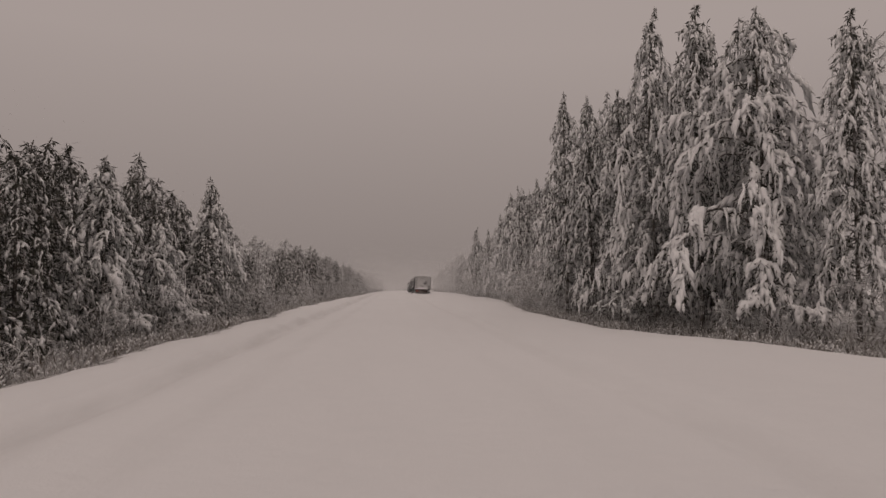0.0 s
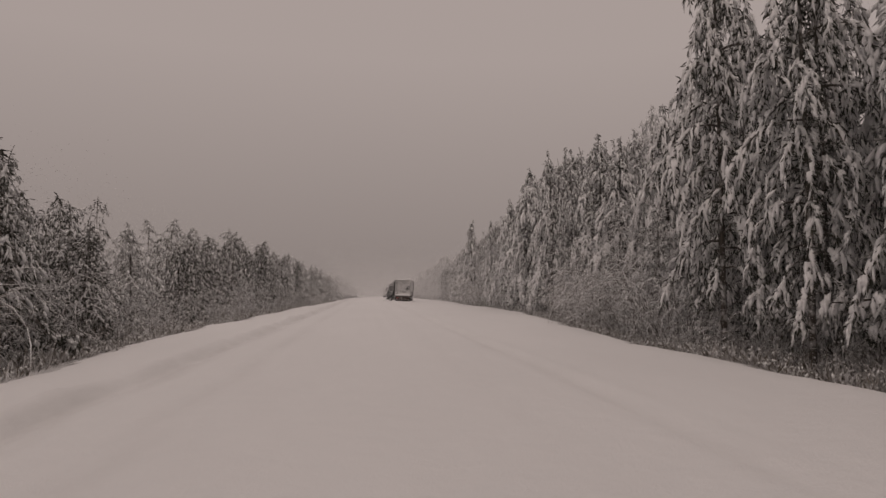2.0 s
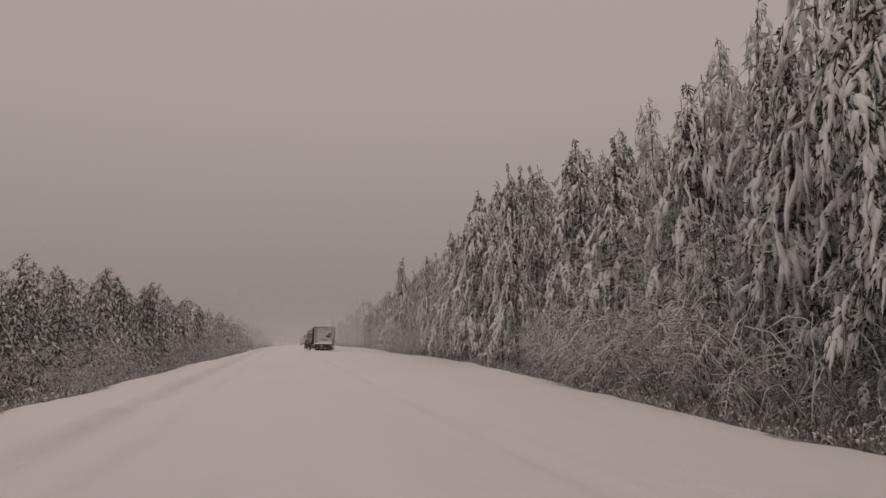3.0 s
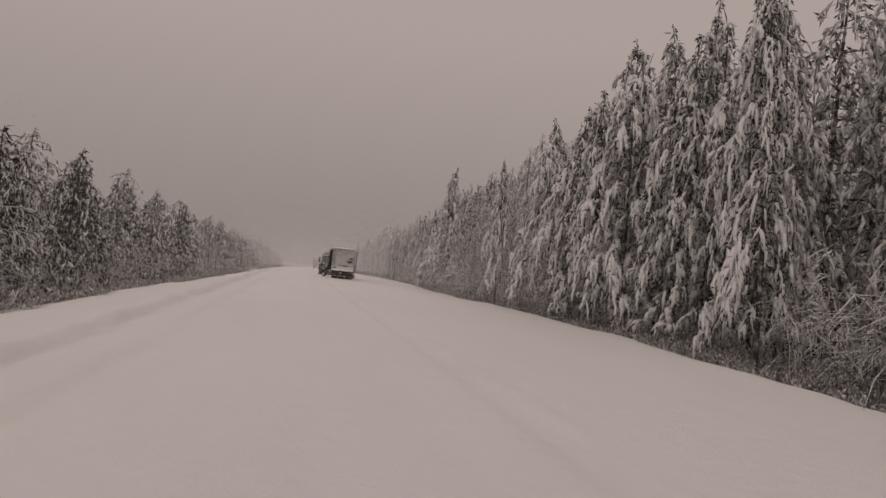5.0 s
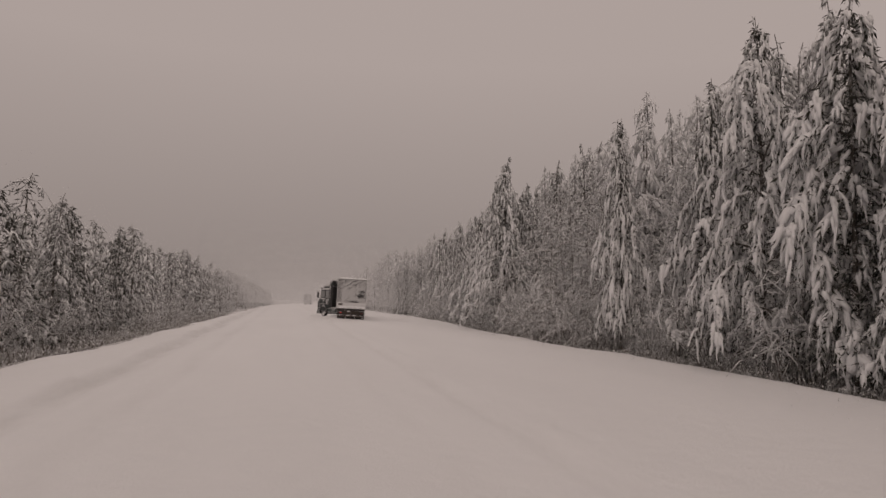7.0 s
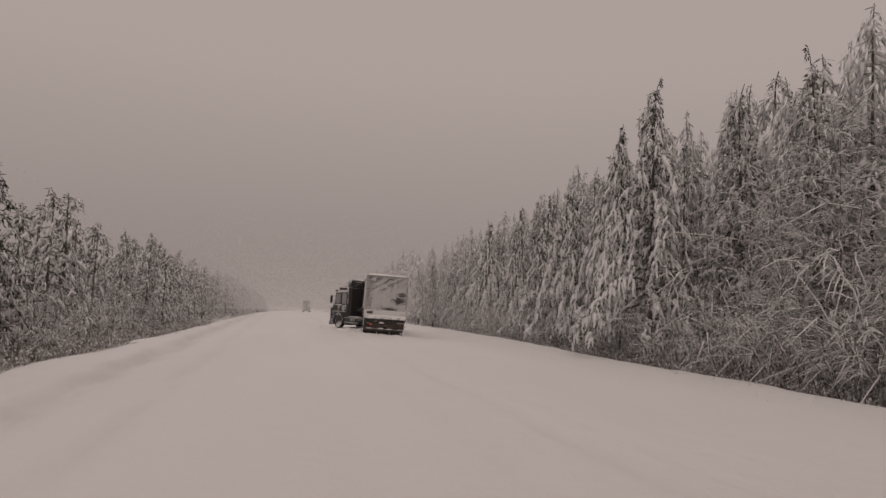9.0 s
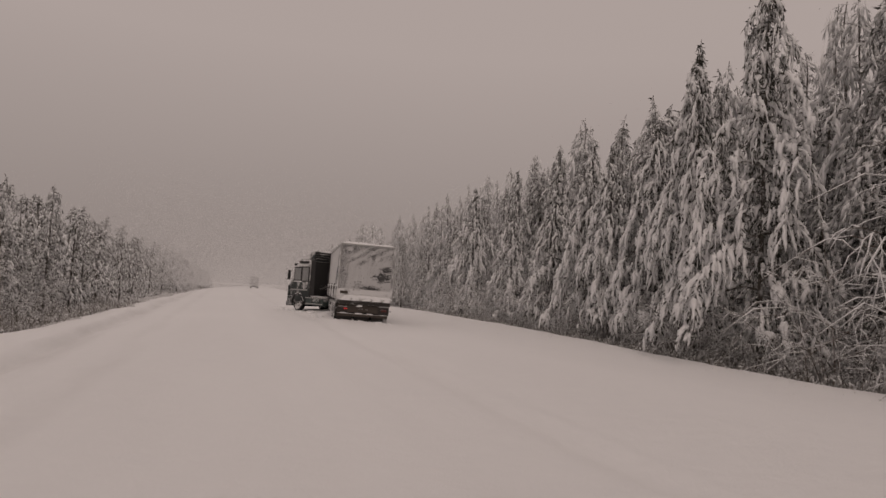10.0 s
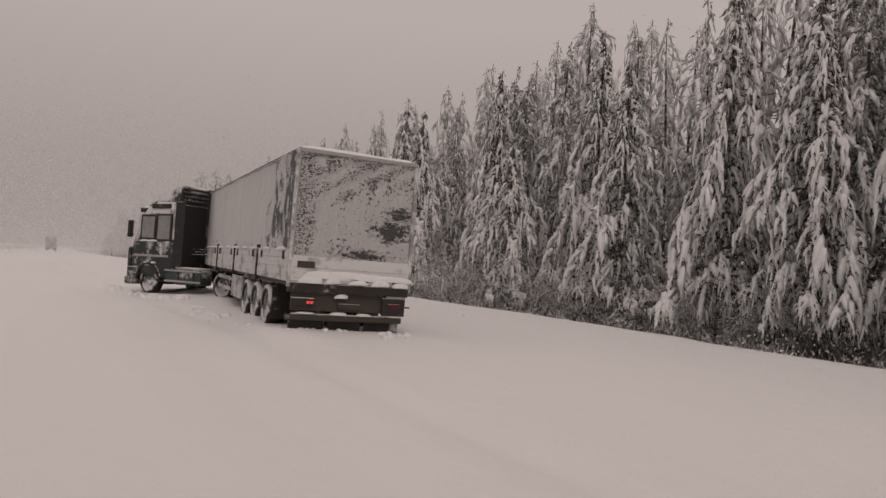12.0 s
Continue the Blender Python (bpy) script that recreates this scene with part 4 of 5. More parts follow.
def cloth(width, height, nx, nz, fold, seed, sag=0.0):
    """A hanging sheet in the plane of x and z, with folds."""
    rng = np.random.RandomState(seed)
    u, v = np.meshgrid(np.linspace(0, 1, nx), np.linspace(0, 1, nz))
    x, z = u * width, v * height
    edge = np.minimum(np.minimum(u, 1 - u) * 6, 1) * np.minimum(np.minimum(v, 1 - v) * 6, 1)
    d = fold * (value_noise(x * 1.1, z * 0.5, seed) + 0.5 * value_noise(x * 3.2, z * 0.9, seed + 1) + 0.25 * value_noise((x + z) * 4, (z - x) * 1.5, seed + 2)) * edge + sag * edge
    i = np.arange(nz - 1)[:, None] * nx + np.arange(nx - 1)[None]
    f = np.stack([i, i + 1, i + 1 + nx, i + nx], -1).reshape(-1, 4)
    return x.ravel(), d.ravel(), z.ravel(), f


def snow_lumps(at, wide, deep, high, seed):
    """Rounded cakes of wet snow, uneven in outline, sitting on the places given."""
    rng = np.random.RandomState(seed)
    at = np.asarray(at, float)
    n, levels = 12, ((0.0, 1.0), (0.35, 1.02), (0.68, 0.86), (0.9, 0.55))
    vs, fs, o = [], [], 0
    for p in at:
        w, dp, hg = wide * rng.uniform(0.7, 1.3), deep * rng.uniform(0.85, 1.15), high * rng.uniform(0.7, 1.25)
        ph = rng.uniform(0, 6.28, 3)
        v = []
        for z, r in levels:
            for k in range(n):
                a = 2 * math.pi * k / n
                q = r * (1 + 0.14 * math.sin(2 * a + ph[0]) + 0.09 * math.sin(3 * a + ph[1] + 2 * z) + rng.uniform(-0.04, 0.04))
                v.append((p[0] + 0.5 * w * q * math.copysign(abs(math.cos(a)) ** 0.7, math.cos(a)), p[1] + 0.5 * dp * q * math.sin(a), p[2] + hg * (z + 0.08 * math.sin(a + ph[2]))))
        v.append((p[0], p[1], p[2] + hg * 0.98))
        f = []
        for lv in range(len(levels) - 1):
            for k in range(n):
                a, b = lv * n, (lv + 1) * n
                f += [(a + k, a + (k + 1) % n, b + (k + 1) % n), (a + k, b + (k + 1) % n, b + k)]
        f += [((len(levels) - 1) * n + k, (len(levels) - 1) * n + (k + 1) % n, len(v) - 1) for k in range(n)]
        vs.append(np.array(v))
        fs.append(np.array(f) + o)
        o += len(v)
    return np.concatenate(vs), np.concatenate(fs)


def semi_trailer(m):
    t = empty("semi_trailer", m)
    hw, ln, top, deck = 1.275, 13.6, 3.93, 1.22
    # load frame and deck
    part("deck", box(-hw + 0.03, hw - 0.03, 0.05, ln, deck - 0.12, deck, 0.01), FRAME_DARK, t)
    for x in (-0.5, 0.5):
        part("chassis_rail", box(x - 0.07, x + 0.07, 0.25, ln - 0.4, 0.80, 1.10, 0.015), FRAME_DARK, t)
    for y in (0.6, 1.6, 2.85, 4.15, 5.6, 7.2, 9.0, 11.0):
        part("cross_member", box(-hw + 0.1, hw - 0.1, y - 0.05, y + 0.05, 0.95, 1.095, 0.01), FRAME_DARK, t)
    part("headboard", box(-hw, hw, ln, ln + 0.06, deck - 0.1, top - 0.05, 0.02), BOARD, t)
    # corner and side posts
    for y in (0.04, 3.4, 6.8, 10.2, ln - 0.05):
        for s in (-1, 1):
            part("post", box(s * (hw + 0.012) - 0.045, s * (hw + 0.012) + 0.045, y - 0.05, y + 0.05, deck - 0.14, deck + 0.72 if 0.1 < y < 13 else top - 0.06, 0.012), BOARD if y < 0.1 else FRAME_DARK, t)
    # drop sides between the posts
    for a, b in ((0.09, 3.35), (3.45, 6.75), (6.85, 10.15), (10.25, ln - 0.1)):
        for s in (-1, 1):
            bm = box(s * hw - 0.018, s * hw + 0.018, a, b, deck - 0.04, deck + 0.62, 0.008)
            for k in range(3):
                z = deck + 0.06 + 0.19 * k
                box(s * (hw + 0.02) - 0.008, s * (hw + 0.02) + 0.008, a + 0.02, b - 0.02, z, z + 0.12, 0.006, bm)
            board = part("drop_side", bm, BOARD_SNOWY, t, "grey ribbed drop side, snow-dusted")
            for y in (a + 0.5, b - 0.5):
                part("latch", box(s * (hw + 0.04) - 0.02, s * (hw + 0.04) + 0.02, y - 0.04, y + 0.04, deck + 0.40, deck + 0.58, 0.008), FRAME_DARK, board)
    # curtains
    for s, sd in ((-1, 41), (1, 43)):
        x, d, z, f = cloth(ln - 0.1, top - deck - 0.50, 150, 30, 0.075, sd)
        fan = np.exp(-x / 1.1) * np.exp(-((top - deck - 0.95 - z) / 1.2) ** 2) * np.minimum(x * 5, 1)
        d = d + 0.06 * fan * np.sin(18 * np.arctan2(z - (top - deck - 1.25), x + 0.25)) - 0.07 * np.exp(-((x - 0.9) / 0.7) ** 2) * np.sin(z * 1.6) * np.minimum(x * 4, 1)
        from_arrays("side_curtain", np.stack([s * (hw - 0.015 + np.maximum(d, -0.03)), 0.05 + x, deck + 0.46 + z], -1), f, TARP_SIDE, t, "blue-grey side tarpaulin plastered with snow", True)
    x, d, z, f = cloth(2 * hw - 0.02, top - deck - 0.52, 56, 48, 0.022, 47, 0.02)
    d = d + 0.028 * np.sin((z - 0.62 * x) * 14 + 4 * value_noise(x, z, 48)) * smoothstep(1.0, 2.1, z - 0.3 * (x - hw)) * np.minimum(1, 8 * np.minimum(x, 2 * hw - x) / hw)
    from_arrays("rear_curtain", np.stack([x - hw + 0.01, 0.02 - d, deck + 0.48 + z], -1), f, TARP_REAR, t, "rear tarpaulin crusted with driven snow, bare in a ragged patch", True)
    # roof with its bow and the snow on it
    gx, gy = np.meshgrid(np.linspace(-hw - 0.02, hw + 0.02, 18), np.linspace(-0.03, ln + 0.05, 80))
    rim = np.minimum(np.minimum(gx + hw + 0.02, hw + 0.02 - gx), np.minimum(gy + 0.03, ln + 0.05 - gy))
    gz = top - 0.04 + 0.10 * smoothstep(0, 0.25, rim) + 0.035 * value_noise(gx * 1.7, gy * 1.1, 51) * smoothstep(0, 0.3, rim)
    i = np.arange(79)[:, None] * 18 + np.arange(17)[None]
    from_arrays("roof_snow", np.stack([gx, gy, gz], -1).reshape(-1, 3), np.stack([i, i + 1, i + 19, i + 18], -1).reshape(-1, 4), SNOW_CRUST, t, "layer of snow on the roof", True)
    part("roof", box(-hw, hw, 0, ln, top - 0.09, top - 0.05, 0.01), BOARD, t)
    part("rear_bow", box(-hw - 0.02, hw + 0.02, -0.035, 0.02, top - 0.12, top - 0.035, 0.012), PALE_BAR, t, "snow-edged rear roof bow")
    for s in (-1, 1):
        part("rear_corner_trim", box(s * (hw - 0.01) - 0.016, s * (hw - 0.01) + 0.016, -0.03, 0.03, deck + 0.45, top - 0.1, 0.008), PALE_BAR if s < 0 else BOARD, t)
    # tailboard, sill and underrun bar
    bm = box(-hw, hw, -0.02, 0.03, deck - 0.02, deck + 0.50, 0.01)
    for k in range(2):
        box(-hw + 0.05, hw - 0.05, -0.032, -0.018, deck + 0.05 + 0.22 * k, deck + 0.20 + 0.22 * k, 0.006, bm)
    tail = part("tailboard", bm, BOARD_SNOWY, t, "grey tailboard with snow packed on its ledge")
    for x in (-0.95, -0.32, 0.32, 0.95):
        part("hinge", box(x - 0.04, x + 0.04, -0.05, -0.02, deck - 0.04, deck + 0.12, 0.008), FRAME_DARK, tail)
    part("rear_sill", box(-hw, hw, -0.06, 0.12, deck - 0.22, deck - 0.03, 0.015), FRAME_DARK, t)
    for k, (x, z) in enumerate(((-0.86, deck - 0.03), (-0.40, deck - 0.03), (0.14, deck - 0.03), (0.62, deck - 0.03), (1.08, deck - 0.03))):
        from_arrays("ledge_snow", *snow_lumps([(x, -0.03, z)], 0.40, 0.16, 0.13, 61 + k), SNOW_CRUST, t, "rounded lump of snow on the sill", True)
    # thin dark plate set on the tailboard's face, no opening behind it
    part("board_recess", box(-1.16, -0.80, -0.04, -0.03, deck + 0.26, deck + 0.40, 0.006), MUDDY, tail, "dark panel beside the slumped snow")
    from_arrays("board_snow", *snow_lumps([(-0.5, -0.035, deck + 0.06), (-0.05, -0.035, deck + 0.08), (0.42, -0.035, deck + 0.05), (0.9, -0.035, deck + 0.07)], 0.8, 0.05, 0.14, 77), SNOW_CRUST, t, "snow slumped against the tailboard", True)
    part("underrun_bar", box(-1.2, 1.2, 0.02, 0.14, 0.42, 0.56, 0.02), MUDDY, t, "mud-brown underrun bar")
    for x in (-0.62, 0.62):
        part("bar_bracket", box(x - 0.05, x + 0.05, 0.06, 0.16, 0.56, 1.02, 0.01), FRAME_DARK, t)
    part("light_panel", box(-1.22, 1.22, 0.05, 0.09, 0.62, 1.0, 0.01), MUDDY, t, "mud-brown rear panel")
    part("wing_box", box(0.72, 1.24, -0.02, 0.05, 0.58, 0.96, 0.015), FRAME_DARK, t)
    for s in (-1, 1):
        unit = part("tail_light", box(s * 0.98 - 0.24, s * 0.98 + 0.24, -0.01, 0.06, 0.70, 0.88, 0.015), FRAME_DARK, t)
        if s < 0:
            for x in (-0.875, -0.80):
                part("lit_lens", box(x - 0.028, x + 0.028, -0.02, 0.0, 0.765, 0.815, 0.01), RED_LENS, unit, "glowing red lens")
        else:
            part("lens", box(0.86, 1.12, -0.036, -0.015, 0.74, 0.84, 0.01), DARK_LENS, unit, "unlit red lens")
    part("pale_strip", box(0.80, 1.24, -0.03, 0.0, 0.95, 1.005, 0.008), PALE_BAR, t, "pale reflector strip")
    part("plate", box(-0.24, 0.24, -0.005, 0.048, 0.68, 0.79, 0.006), MUDDY, t, "plate caked with mud and snow")
    from_arrays("hanging_snow", *snow_lumps([(-0.18, -0.01, 0.90)], 0.26, 0.10, 0.10, 79), SNOW_CRUST, t, "small cake of snow on the panel", True)
    for k, x in enumerate((-0.9, -0.2, 0.35, 1.0)):
        from_arrays("bar_snow", *snow_lumps([(x, 0.06, 0.55)], 0.42, 0.12, 0.05, 80 + k), SNOW_CRUST, t, "crumbs of snow on the underrun bar", True)
    for x, w in ((-0.98, 0.20), (-0.35, 0.09), (0.25, 0.07), (0.72, 0.12)):
        part("hanging_hose", box(x - 0.5 * w, x + 0.5 * w, 0.30, 0.36, 0.28, 0.62, 0.02), FRAME_DARK, t)
    # dark sheets added below the bar to imitate shade under the rear
    for x0, x1 in ((-1.2, -0.46), (-0.38, 0.34), (0.42, 1.2)):
        part("spray_flap", box(x0, x1, 0.20, 0.225, 0.20, 0.45, 0.01), FRAME_DARK, t, "dark sheet in place of the shade under the trailer")
    part("hook", box(1.20, 1.36, -0.02, 0.03, 0.76, 0.80, 0.012), FRAME_DARK, t)
    for k in range(9):
        from_arrays("rail_snow", *snow_lumps([(-hw - 0.03, 0.9 + 1.45 * k, deck + 0.60)], 0.10, 0.9, 0.06, 90 + k), SNOW_CRUST, t, "line of snow along the drop side", True)
    # running gear
    for y in (2.35, 3.66, 4.97):
        part("axle", box(-1.0, 1.0, y - 0.06, y + 0.06, 0.44, 0.58, 0.03), FRAME_DARK, t)
        for s in (-1, 1):
            wheel("wheel", t, s * 1.06, y, 0.52, 0.38)
            part("mudguard", box(s * 1.06 - 0.2, s * 1.06 + 0.2, y - 0.46, y + 0.46, 1.05, 1.085, 0.01), FRAME_DARK, t)
    for s in (-1, 1):
        part("mud_flap", box(s * 1.05 - 0.21, s * 1.05 + 0.21, 1.60, 1.62, 0.30, 1.0, 0), FRAME_DARK, t)
        bm = box(s * 1.18 - 0.03, s * 1.18 + 0.03, 5.85, 7.5, 0.42, 1.05, 0.015)
        for k in range(7):
            box(s * 1.215 - 0.01, s * 1.215 + 0.01, 5.95 + 0.21 * k, 6.07 + 0.21 * k, 0.50, 0.98, 0.005, bm)
        part("pallet_rack", bm, BOARD, t, "snow-dusted slatted pallet rack")
        for z in (0.55, 0.85):
            part("side_guard", box(s * 1.2 - 0.02, s * 1.2 + 0.02, 7.6, 10.2, z, z + 0.11, 0.01), BOARD, t)
        part("landing_leg", box(s * 0.7 - 0.06, s * 0.7 + 0.06, 10.6, 10.75, 0.12, 1.1, 0.01), FRAME_DARK, t)
    tagged(t, "curtain-sided semi-trailer plastered with snow, standing askew on the road", "trailer")
    return t


def tractor_unit(m):
    """The lorry's front half, turned out to one side; its origin lies under the coupling."""
    t = empty("tractor_unit", m)
    for x in (-0.42, 0.42):
        part("chassis_rail", box(x - 0.06, x + 0.06, -1.3, 4.2, 0.72, 0.98, 0.015), FRAME_DARK, t)
    part("fifth_wheel", box(-0.45, 0.45, -0.5, 0.5, 0.985, 1.08, 0.03), FRAME_DARK, t)
    # cab: a shell swept along the height, a little narrower above
    bm = bmesh.new()
    rows = []
    for z, y0, y1, hw in ((0.62, 2.35, 4.52, 1.20), (1.10, 2.25, 4.58, 1.245), (1.75, 2.25, 4.56, 1.25), (1.95, 2.25, 4.50, 1.245), (2.92, 2.27, 4.16, 1.20), (3.24, 2.30, 3.88, 1.16), (3.40, 2.34, 3.55, 1.05)):
        rows.append([bm.verts.new(p) for p in ((-hw, y0, z), (-hw, y1 - 0.22, z), (-hw + 0.2, y1, z), (hw - 0.2, y1, z), (hw, y1 - 0.22, z), (hw, y0, z))])
    for a, b in zip(rows, rows[1:]):
        for k in range(6):
            bm.faces.new((a[k], a[(k + 1) % 6], b[(k + 1) % 6], b[k]))
    bm.faces.new(rows[0][::-1])
    bm.faces.new(rows[-1])
    bmesh.ops.bevel(bm, geom=[e for e in bm.edges if e.calc_face_angle(0) > 0.4], offset=0.04, segments=2, affect="EDGES", profile=0.5)
    bmesh.ops.recalc_face_normals(bm, faces=bm.faces)
    cab = part("cab", bm, CAB_PAINT, t, "dark green cab streaked with snow", True)
    part("rear_wall", box(-1.2, 1.2, 2.16, 2.235, 0.95, 3.33, 0.02), CAB_BACK, t, "black cab back wall")
    for s in (-1, 1):
        part("side_deflector", box(s * 1.22 - 0.025, s * 1.22 + 0.025, 1.72, 2.22, 1.05, 3.4, 0.015), CAB_BACK, t)
        # door, its glass and handle
        door = part("door", box(s * 1.245 - 0.016, s * 1.245 + 0.016, 3.05, 4.20, 1.02, 1.93, 0.012), CAB_PAINT, cab)
        for y0, y1, z0, z1 in ((3.25, 3.90, 2.06, 2.84), (2.42, 3.06, 2.02, 2.88)):
            fr = part("side_window", box(s * 1.235 - 0.012, s * 1.235 + 0.012, y0 - 0.09, y1 + 0.09, z0 - 0.09, z1 + 0.09, 0.02), CAB_BACK, t)
            part("pane", box(s * 1.245 - 0.010, s * 1.245 + 0.010, y0, y1, z0, z1, 0.005), GLASS, fr, "cab window glass")
        part("snow_strip", box(s * 1.25 - 0.03, s * 1.25 + 0.03, 2.17, 2.25, 2.0, 3.32, 0.02), BOARD, t, "snow packed into the gap behind the cab side")
        part("roof_skirt", box(s * 1.19 - 0.03, s * 1.19 + 0.03, 2.5, 3.5, 3.16, 3.34, 0.02), CAB_BACK, t)
        part("trim_strip", box(s * 1.258 - 0.012, s * 1.258 + 0.012, 2.4, 4.25, 1.36, 1.44, 0.006), PALE_BAR, t, "pale snow-filled strip")
        mirror = part("mirror", box(s * 1.40 - 0.09, s * 1.40 + 0.09, 4.28, 4.42, 2.05, 2.70, 0.04), CAB_BACK, t)
        for z in (2.15, 2.62):
            part("mirror_arm", box(min(s * 1.22, s * 1.42), max(s * 1.22, s * 1.42), 4.33, 4.37, z - 0.015, z + 0.015, 0.005), CAB_BACK, mirror)
        for z in (0.50, 0.88):
            part("skirt_rail", box(s * 1.235 - 0.02, s * 1.235 + 0.02, 0.72, 2.55, z, z + 0.06, 0.012), PALE_BAR, t, "pale skirt rail lined with snow")
        part("side_skirt", box(s * 1.205 - 0.012, s * 1.205 + 0.012, 0.74, 2.5, 0.46, 0.98, 0.01), TANK, t, "greenish side skirt")
        from_arrays("sill_snow", *snow_lumps([(s * 1.25, 3.3, 1.93), (s * 1.25, 3.75, 1.93)], 0.10, 0.5, 0.06, 67), SNOW_CRUST, t, "snow along the window sill", True)
        from_arrays("arch_snow", *snow_lumps([(s * 1.2, 3.2, 1.13), (s * 1.2, 3.55, 1.13)], 0.22, 0.42, 0.07, 68), SNOW_CRUST, t, "snow on the wheel arch", True)
        # step, arch, tank
        bm = box(s * 1.16 - 0.09, s * 1.16 + 0.09, 4.02, 4.6, 0.32, 0.98, 0.04)
        part("step_panel", bm, CAB_PAINT, t)
        for z in (0.42, 0.72):
            part("step", box(s * 1.20 - 0.08, s * 1.20 + 0.08, 4.05, 4.45, z, z + 0.035, 0.01), PALE_BAR, t, "snowy step")
        bm = bmesh.new()
        n = 12
        ring = []
        for k in range(n + 1):
            a = math.pi * k / n
            ring.append([bm.verts.new((s * xx, 3.42 - rr * math.cos(a), 0.50 + rr * math.sin(a))) for rr, xx in ((0.58, 0.95), (0.58, 1.27), (0.66, 1.27), (0.66, 0.95))])
        for p, q in zip(ring, ring[1:]):
            for k in range(4):
                bm.faces.new((p[k], p[(k + 1) % 4], q[(k + 1) % 4], q[k]))
        bmesh.ops.recalc_face_normals(bm, faces=bm.faces)
        part("wheel_arch", bm, CAB_BACK, t)
        tank = part("fuel_tank", box(s * 0.92 - 0.30, s * 0.92 + 0.30, 0.75, 2.15, 0.42, 1.0, 0.10), TANK, t, "greenish fuel tank rimmed with snow", True)
        part("tank_snow", box(s * 0.92 - 0.27, s * 0.92 + 0.27, 0.8, 2.1, 1.0, 1.05, 0.03), SNOW_CRUST, tank, "snow on the tank", True)
        for y in (1.05, 1.85):
            part("tank_band", box(s * 0.92 - 0.31, s * 0.92 + 0.31, y - 0.03, y + 0.03, 0.41, 1.01, 0.09), FRAME_DARK, tank)
        wheel("wheel", t, s * 1.05, 3.42, 0.50, 0.32)
        wheel("wheel", t, s * 0.96, -0.35, 0.50, 0.56)
        part("rear_mudguard", box(s * 0.96 - 0.3, s * 0.96 + 0.3, -0.95, 0.25, 1.02, 1.06, 0.015), CAB_BACK, t)
        part("head_light", box(s * 0.95 - 0.2, s * 0.95 + 0.2, 4.60, 4.66, 0.62, 0.84, 0.02), GLASS, t)
    part("windscreen", box(-1.0, 1.0, -0.02, 0.02, -0.42, 0.42, 0.01), GLASS, t).matrix_basis = pose(0, 4.37, 2.45, 17)
    part("sun_visor", box(-1.08, 1.08, 4.02, 4.30, 3.02, 3.20, 0.03), CAB_BACK, t)
    part("bumper", box(-1.24, 1.24, 4.42, 4.74, 0.30, 0.62, 0.06), CAB_PAINT, t)
    part("grille", box(-0.85, 0.85, 4.58, 4.63, 0.95, 1.7, 0.02), CAB_BACK, t)
    for s in (-1, 1):
        part("window_bar", box(s * 1.25 - 0.014, s * 1.25 + 0.014, 3.13, 3.19, 2.0, 2.92, 0.006), CAB_BACK, t)
        part("door_handle", box(s * 1.275 - 0.02, s * 1.275 + 0.02, 3.12, 3.32, 1.70, 1.75, 0.008), CAB_BACK, t)
        part("corner_panel", box(s * 1.10 - 0.16, s * 1.10 + 0.16, 4.44, 4.60, 0.95, 1.72, 0.05), CAB_PAINT, t)
        part("marker_lamp", box(s * 0.9 - 0.07, s * 0.9 + 0.07, 3.86, 3.94, 3.26, 3.32, 0.015), DARK_LENS, t)
        part("exhaust_stack", box(s * 1.05 - 0.06, s * 1.05 + 0.06, 1.98, 2.12, 1.0, 3.1, 0.04), FRAME_DARK, t)
    for k in range(3):
        part("air_line", box(-0.42 + 0.18 * k, -0.37 + 0.18 * k, 1.2, 2.18, 1.50 + 0.1 * k, 1.55 + 0.1 * k, 0.015), FRAME_DARK, t)
    # roof air deflector with its dark slatted back
    bm = bmesh.new()
    v = [bm.verts.new(p) for p in ((-1.05, 2.18, 3.33), (1.05, 2.18, 3.33), (1.05, 3.7, 3.36), (-1.05, 3.7, 3.36), (-1.08, 2.12, 4.04), (1.08, 2.12, 4.04), (0.95, 3.3, 3.64), (-0.95, 3.3, 3.64))]
    for q in ((0, 3, 2, 1), (4, 5, 6, 7), (3, 7, 6, 2), (0, 4, 7, 3), (1, 2, 6, 5), (0, 1, 5, 4)):
        bm.faces.new([v[k] for k in q])
    bmesh.ops.bevel(bm, geom=list(bm.edges), offset=0.04, segments=2, affect="EDGES", profile=0.5)
    bmesh.ops.recalc_face_normals(bm, faces=bm.faces)
    spoiler = part("roof_deflector", bm, CAB_PAINT, t, "roof air deflector capped with snow", True)
    for k in range(4):
        part("slat", box(-1.0, 1.0, 2.06, 2.11, 3.42 + 0.15 * k, 3.50 + 0.15 * k, 0.008), CAB_BACK, spoiler)
    from_arrays("cab_snow", *snow_lumps([(0, 3.52, 3.38)], 2.1, 0.5, 0.12, 63), SNOW_CRUST, t, "snow on the cab roof", True)
    from_arrays("visor_snow", *snow_lumps([(0, 4.16, 3.19)], 2.1, 0.24, 0.08, 64), SNOW_CRUST, t, "snow on the sun visor", True)
    from_arrays("deflector_snow", *snow_lumps([(0, 2.3, 3.98)], 2.1, 0.36, 0.10, 65), SNOW_CRUST, t, "snow on the air deflector", True)
    from_arrays("bumper_snow", *snow_lumps([(0, 4.62, 0.60)], 2.4, 0.22, 0.09, 66), SNOW_CRUST, t, "snow packed on the bumper", True)
    tagged(t, "dark green lorry cab turned out sideways, streaked with snow", "lorry")
    return t


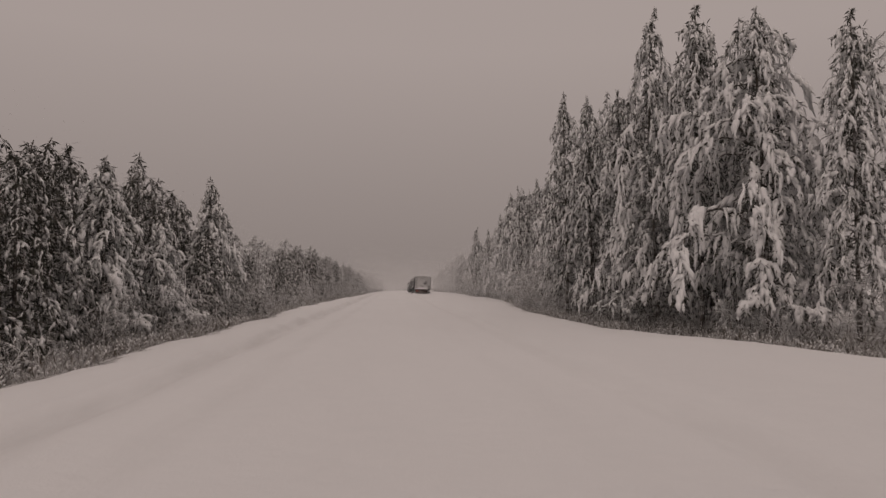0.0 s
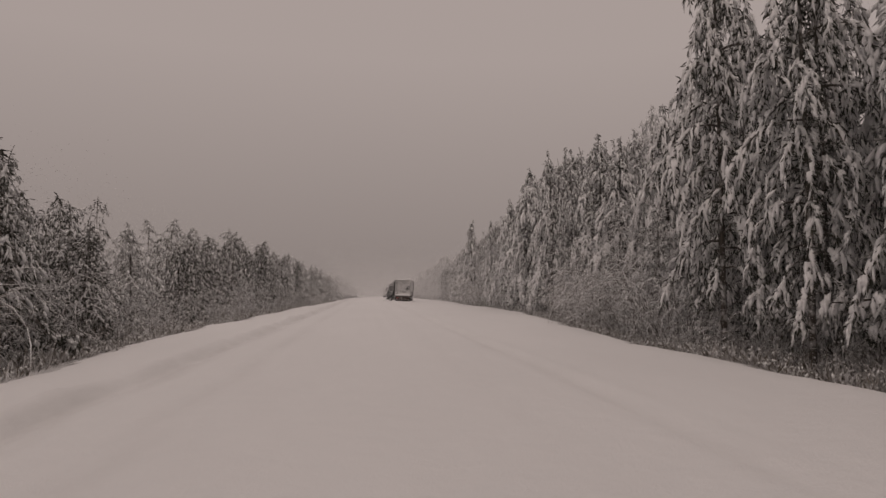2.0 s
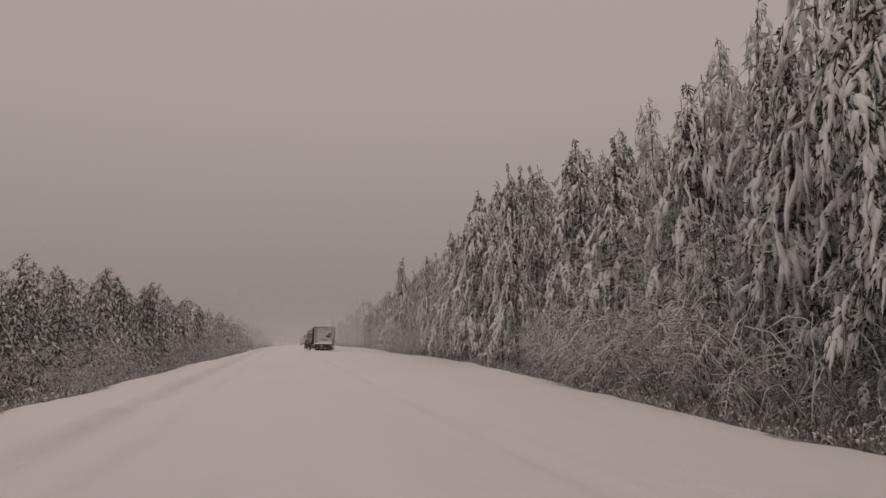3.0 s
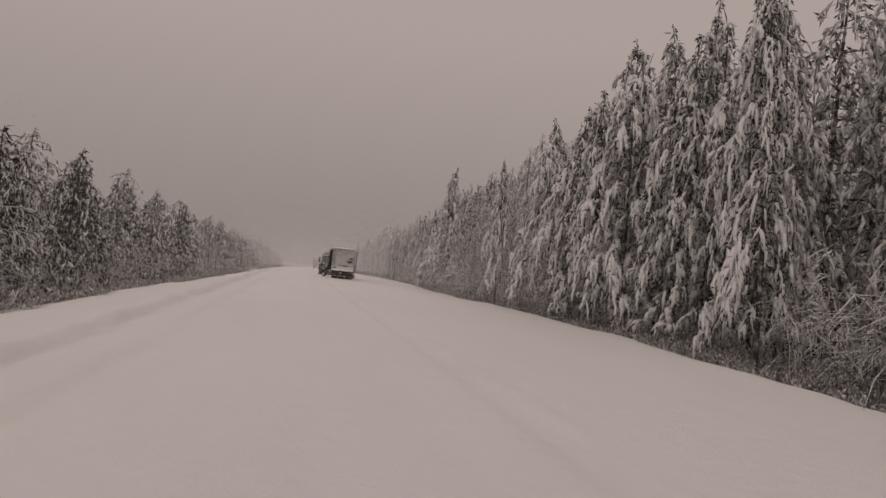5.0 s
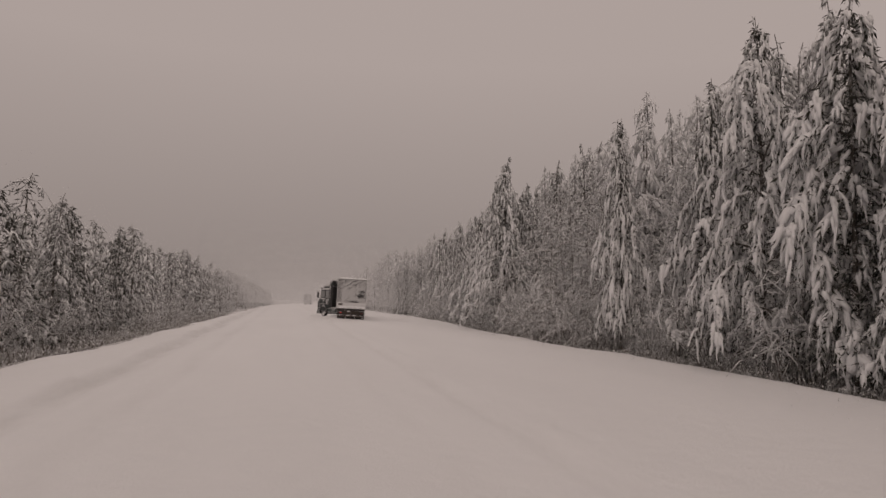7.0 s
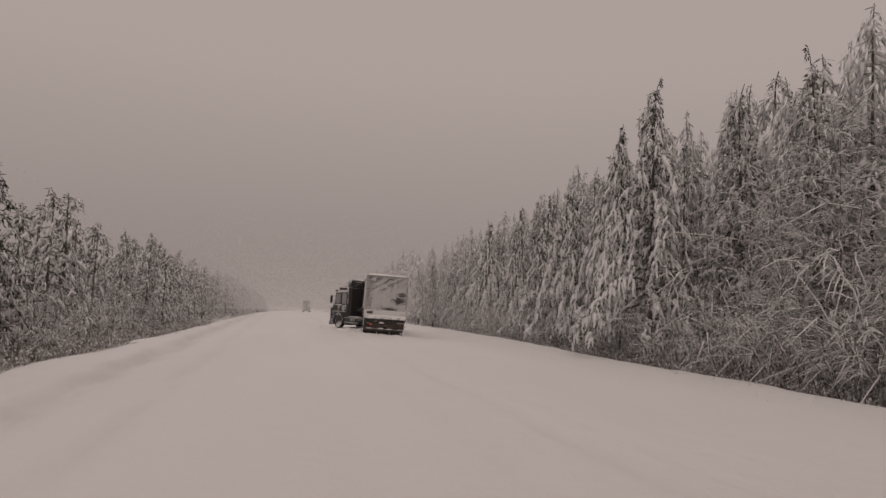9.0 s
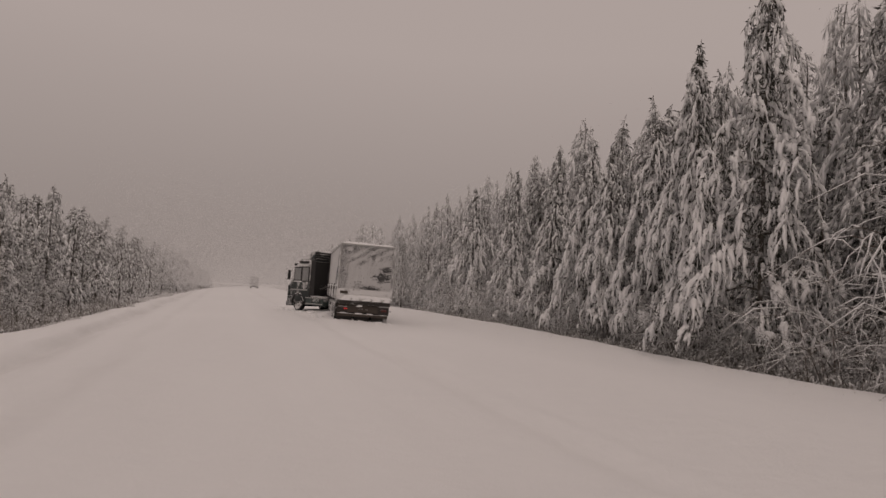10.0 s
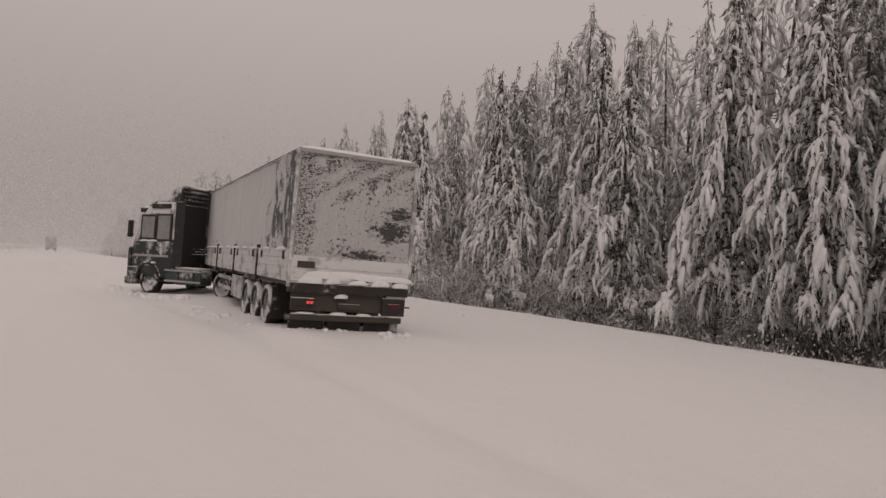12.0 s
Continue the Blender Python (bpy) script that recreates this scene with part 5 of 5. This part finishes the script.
def far_lorry(m):
    t = empty("box_lorry", m)
    part("body", box(-1.25, 1.25, 0, 7.2, 0.95, 3.7, 0.04), FAR_BODY, t, "pale grey box body")
    for x in (-0.62, 0.62):
        part("rear_door", box(x - 0.6, x + 0.6, -0.03, 0.0, 1.0, 3.62, 0.015), FAR_BODY, t)
    part("chassis", box(-0.5, 0.5, 0.1, 9.0, 0.6, 0.9, 0.02), FRAME_DARK, t)
    part("rear_bumper", box(-1.2, 1.2, -0.02, 0.1, 0.45, 0.62, 0.02), FRAME_DARK, t)
    part("cab", box(-1.2, 1.2, 7.35, 9.3, 0.6, 2.9, 0.12), BOARD, t)
    for s in (-1, 1):
        for y in (1.9, 8.3):
            wheel("wheel", t, s * 1.0, y, 0.5, 0.4)
    tagged(t, "pale grey box lorry far ahead on the snowy road", "lorry")
    return t


semi_trailer(pose(5.93, 145.1, -0.04, 0, 1.8, -6))
tractor_unit(pose(7.02, 157.0, -0.02, 0, 1.2, 30))

# snow ploughed up by the wheels where the lorry slid: broken ridges of clods
RIDGES = ((3.1, 161.2, 3.9, 158.2, 0.26, 0.17, 16), (3.9, 158.2, 4.7, 155.2, 0.22, 0.12, 16), (4.5, 151.9, 4.4, 148.6, 0.18, 0.09, 14), (4.7, 146.2, 6.4, 144.5, 0.13, 0.06, 14),
          (3.2, 152.2, 4.9, 144.6, 0.10, 0.05, 14), (2.4, 156.5, 3.4, 150.0, 0.09, 0.04, 8), (6.4, 144.6, 7.3, 144.9, 0.15, 0.07, 8))
clods = np.random.RandomState(140)
heaped = []
for x0, y0, x1, y1, size, hh, n in RIDGES:
    u = clods.rand(n)
    x, y = x0 + (x1 - x0) * u + clods.normal(0, 0.14, n), y0 + (y1 - y0) * u + clods.normal(0, 0.22, n)
    heaped.append(snow_lumps(np.stack([x, y, ground_z(x, y) - 0.02], -1), size, size * 1.3, hh, 240 + len(heaped)))
tagged(from_arrays("snow_clods", *joined(heaped), SNOW_CRUST, smooth=True), "broken ridges of snow clods ploughed up beside the lorry", "snow clods", kind="stuff")
far_lorry(pose(8.2, 338.0, float(ground_z(8.2, 340.0)), 0, 0, -4))


# ---- falling snow: wet flakes that thicken the air with distance ----
def falling_snow(name, count, size, x0, x1, y0, y1, low, top, seed):
    """Flakes in a stretch of air, thinning out upwards."""
    rng = np.random.RandomState(seed)
    p = np.stack([rng.uniform(x0, x1, count), rng.uniform(y0, y1, count), low + top * (1 - np.sqrt(rng.uniform(0, 1, count)))], -1)
    p = p[p[:, 2] > ground_z(p[:, 0], p[:, 1]) + 0.05]
    m = len(p)
    b = bases(rng.normal(0, 1, (m, 3)), rng)
    r = size * rng.uniform(0.6, 1.3, m)
    pts = []
    for a in (0.0, 2.1, 4.2):
        a = a + rng.uniform(-0.35, 0.35, m)
        pts.append(p + (b[..., 0] * np.cos(a)[:, None] + b[..., 1] * np.sin(a)[:, None]) * r[:, None])
    v = np.stack(pts, 1).reshape(-1, 3)
    ob = from_arrays(name, v, np.arange(m * 3).reshape(-1, 3), FLAKE)
    return tagged(ob, "wet snowflakes falling thickly through the air", "snowfall", kind="stuff")


falling_snow("falling_snow", 110000, 0.0175, -14, -8.6, 4, 165, 0.1, 7.0, 7)
falling_snow("falling_snow", 190000, 0.017, 10.0, 18, 4, 165, 0.1, 8.0, 10)
falling_snow("falling_snow", 170000, 0.027, -12, 26, 172, 205, 1.0, 12, 8)
falling_snow("falling_snow", 240000, 0.046, -14, 28, 205, 320, 0.6, 15, 9)
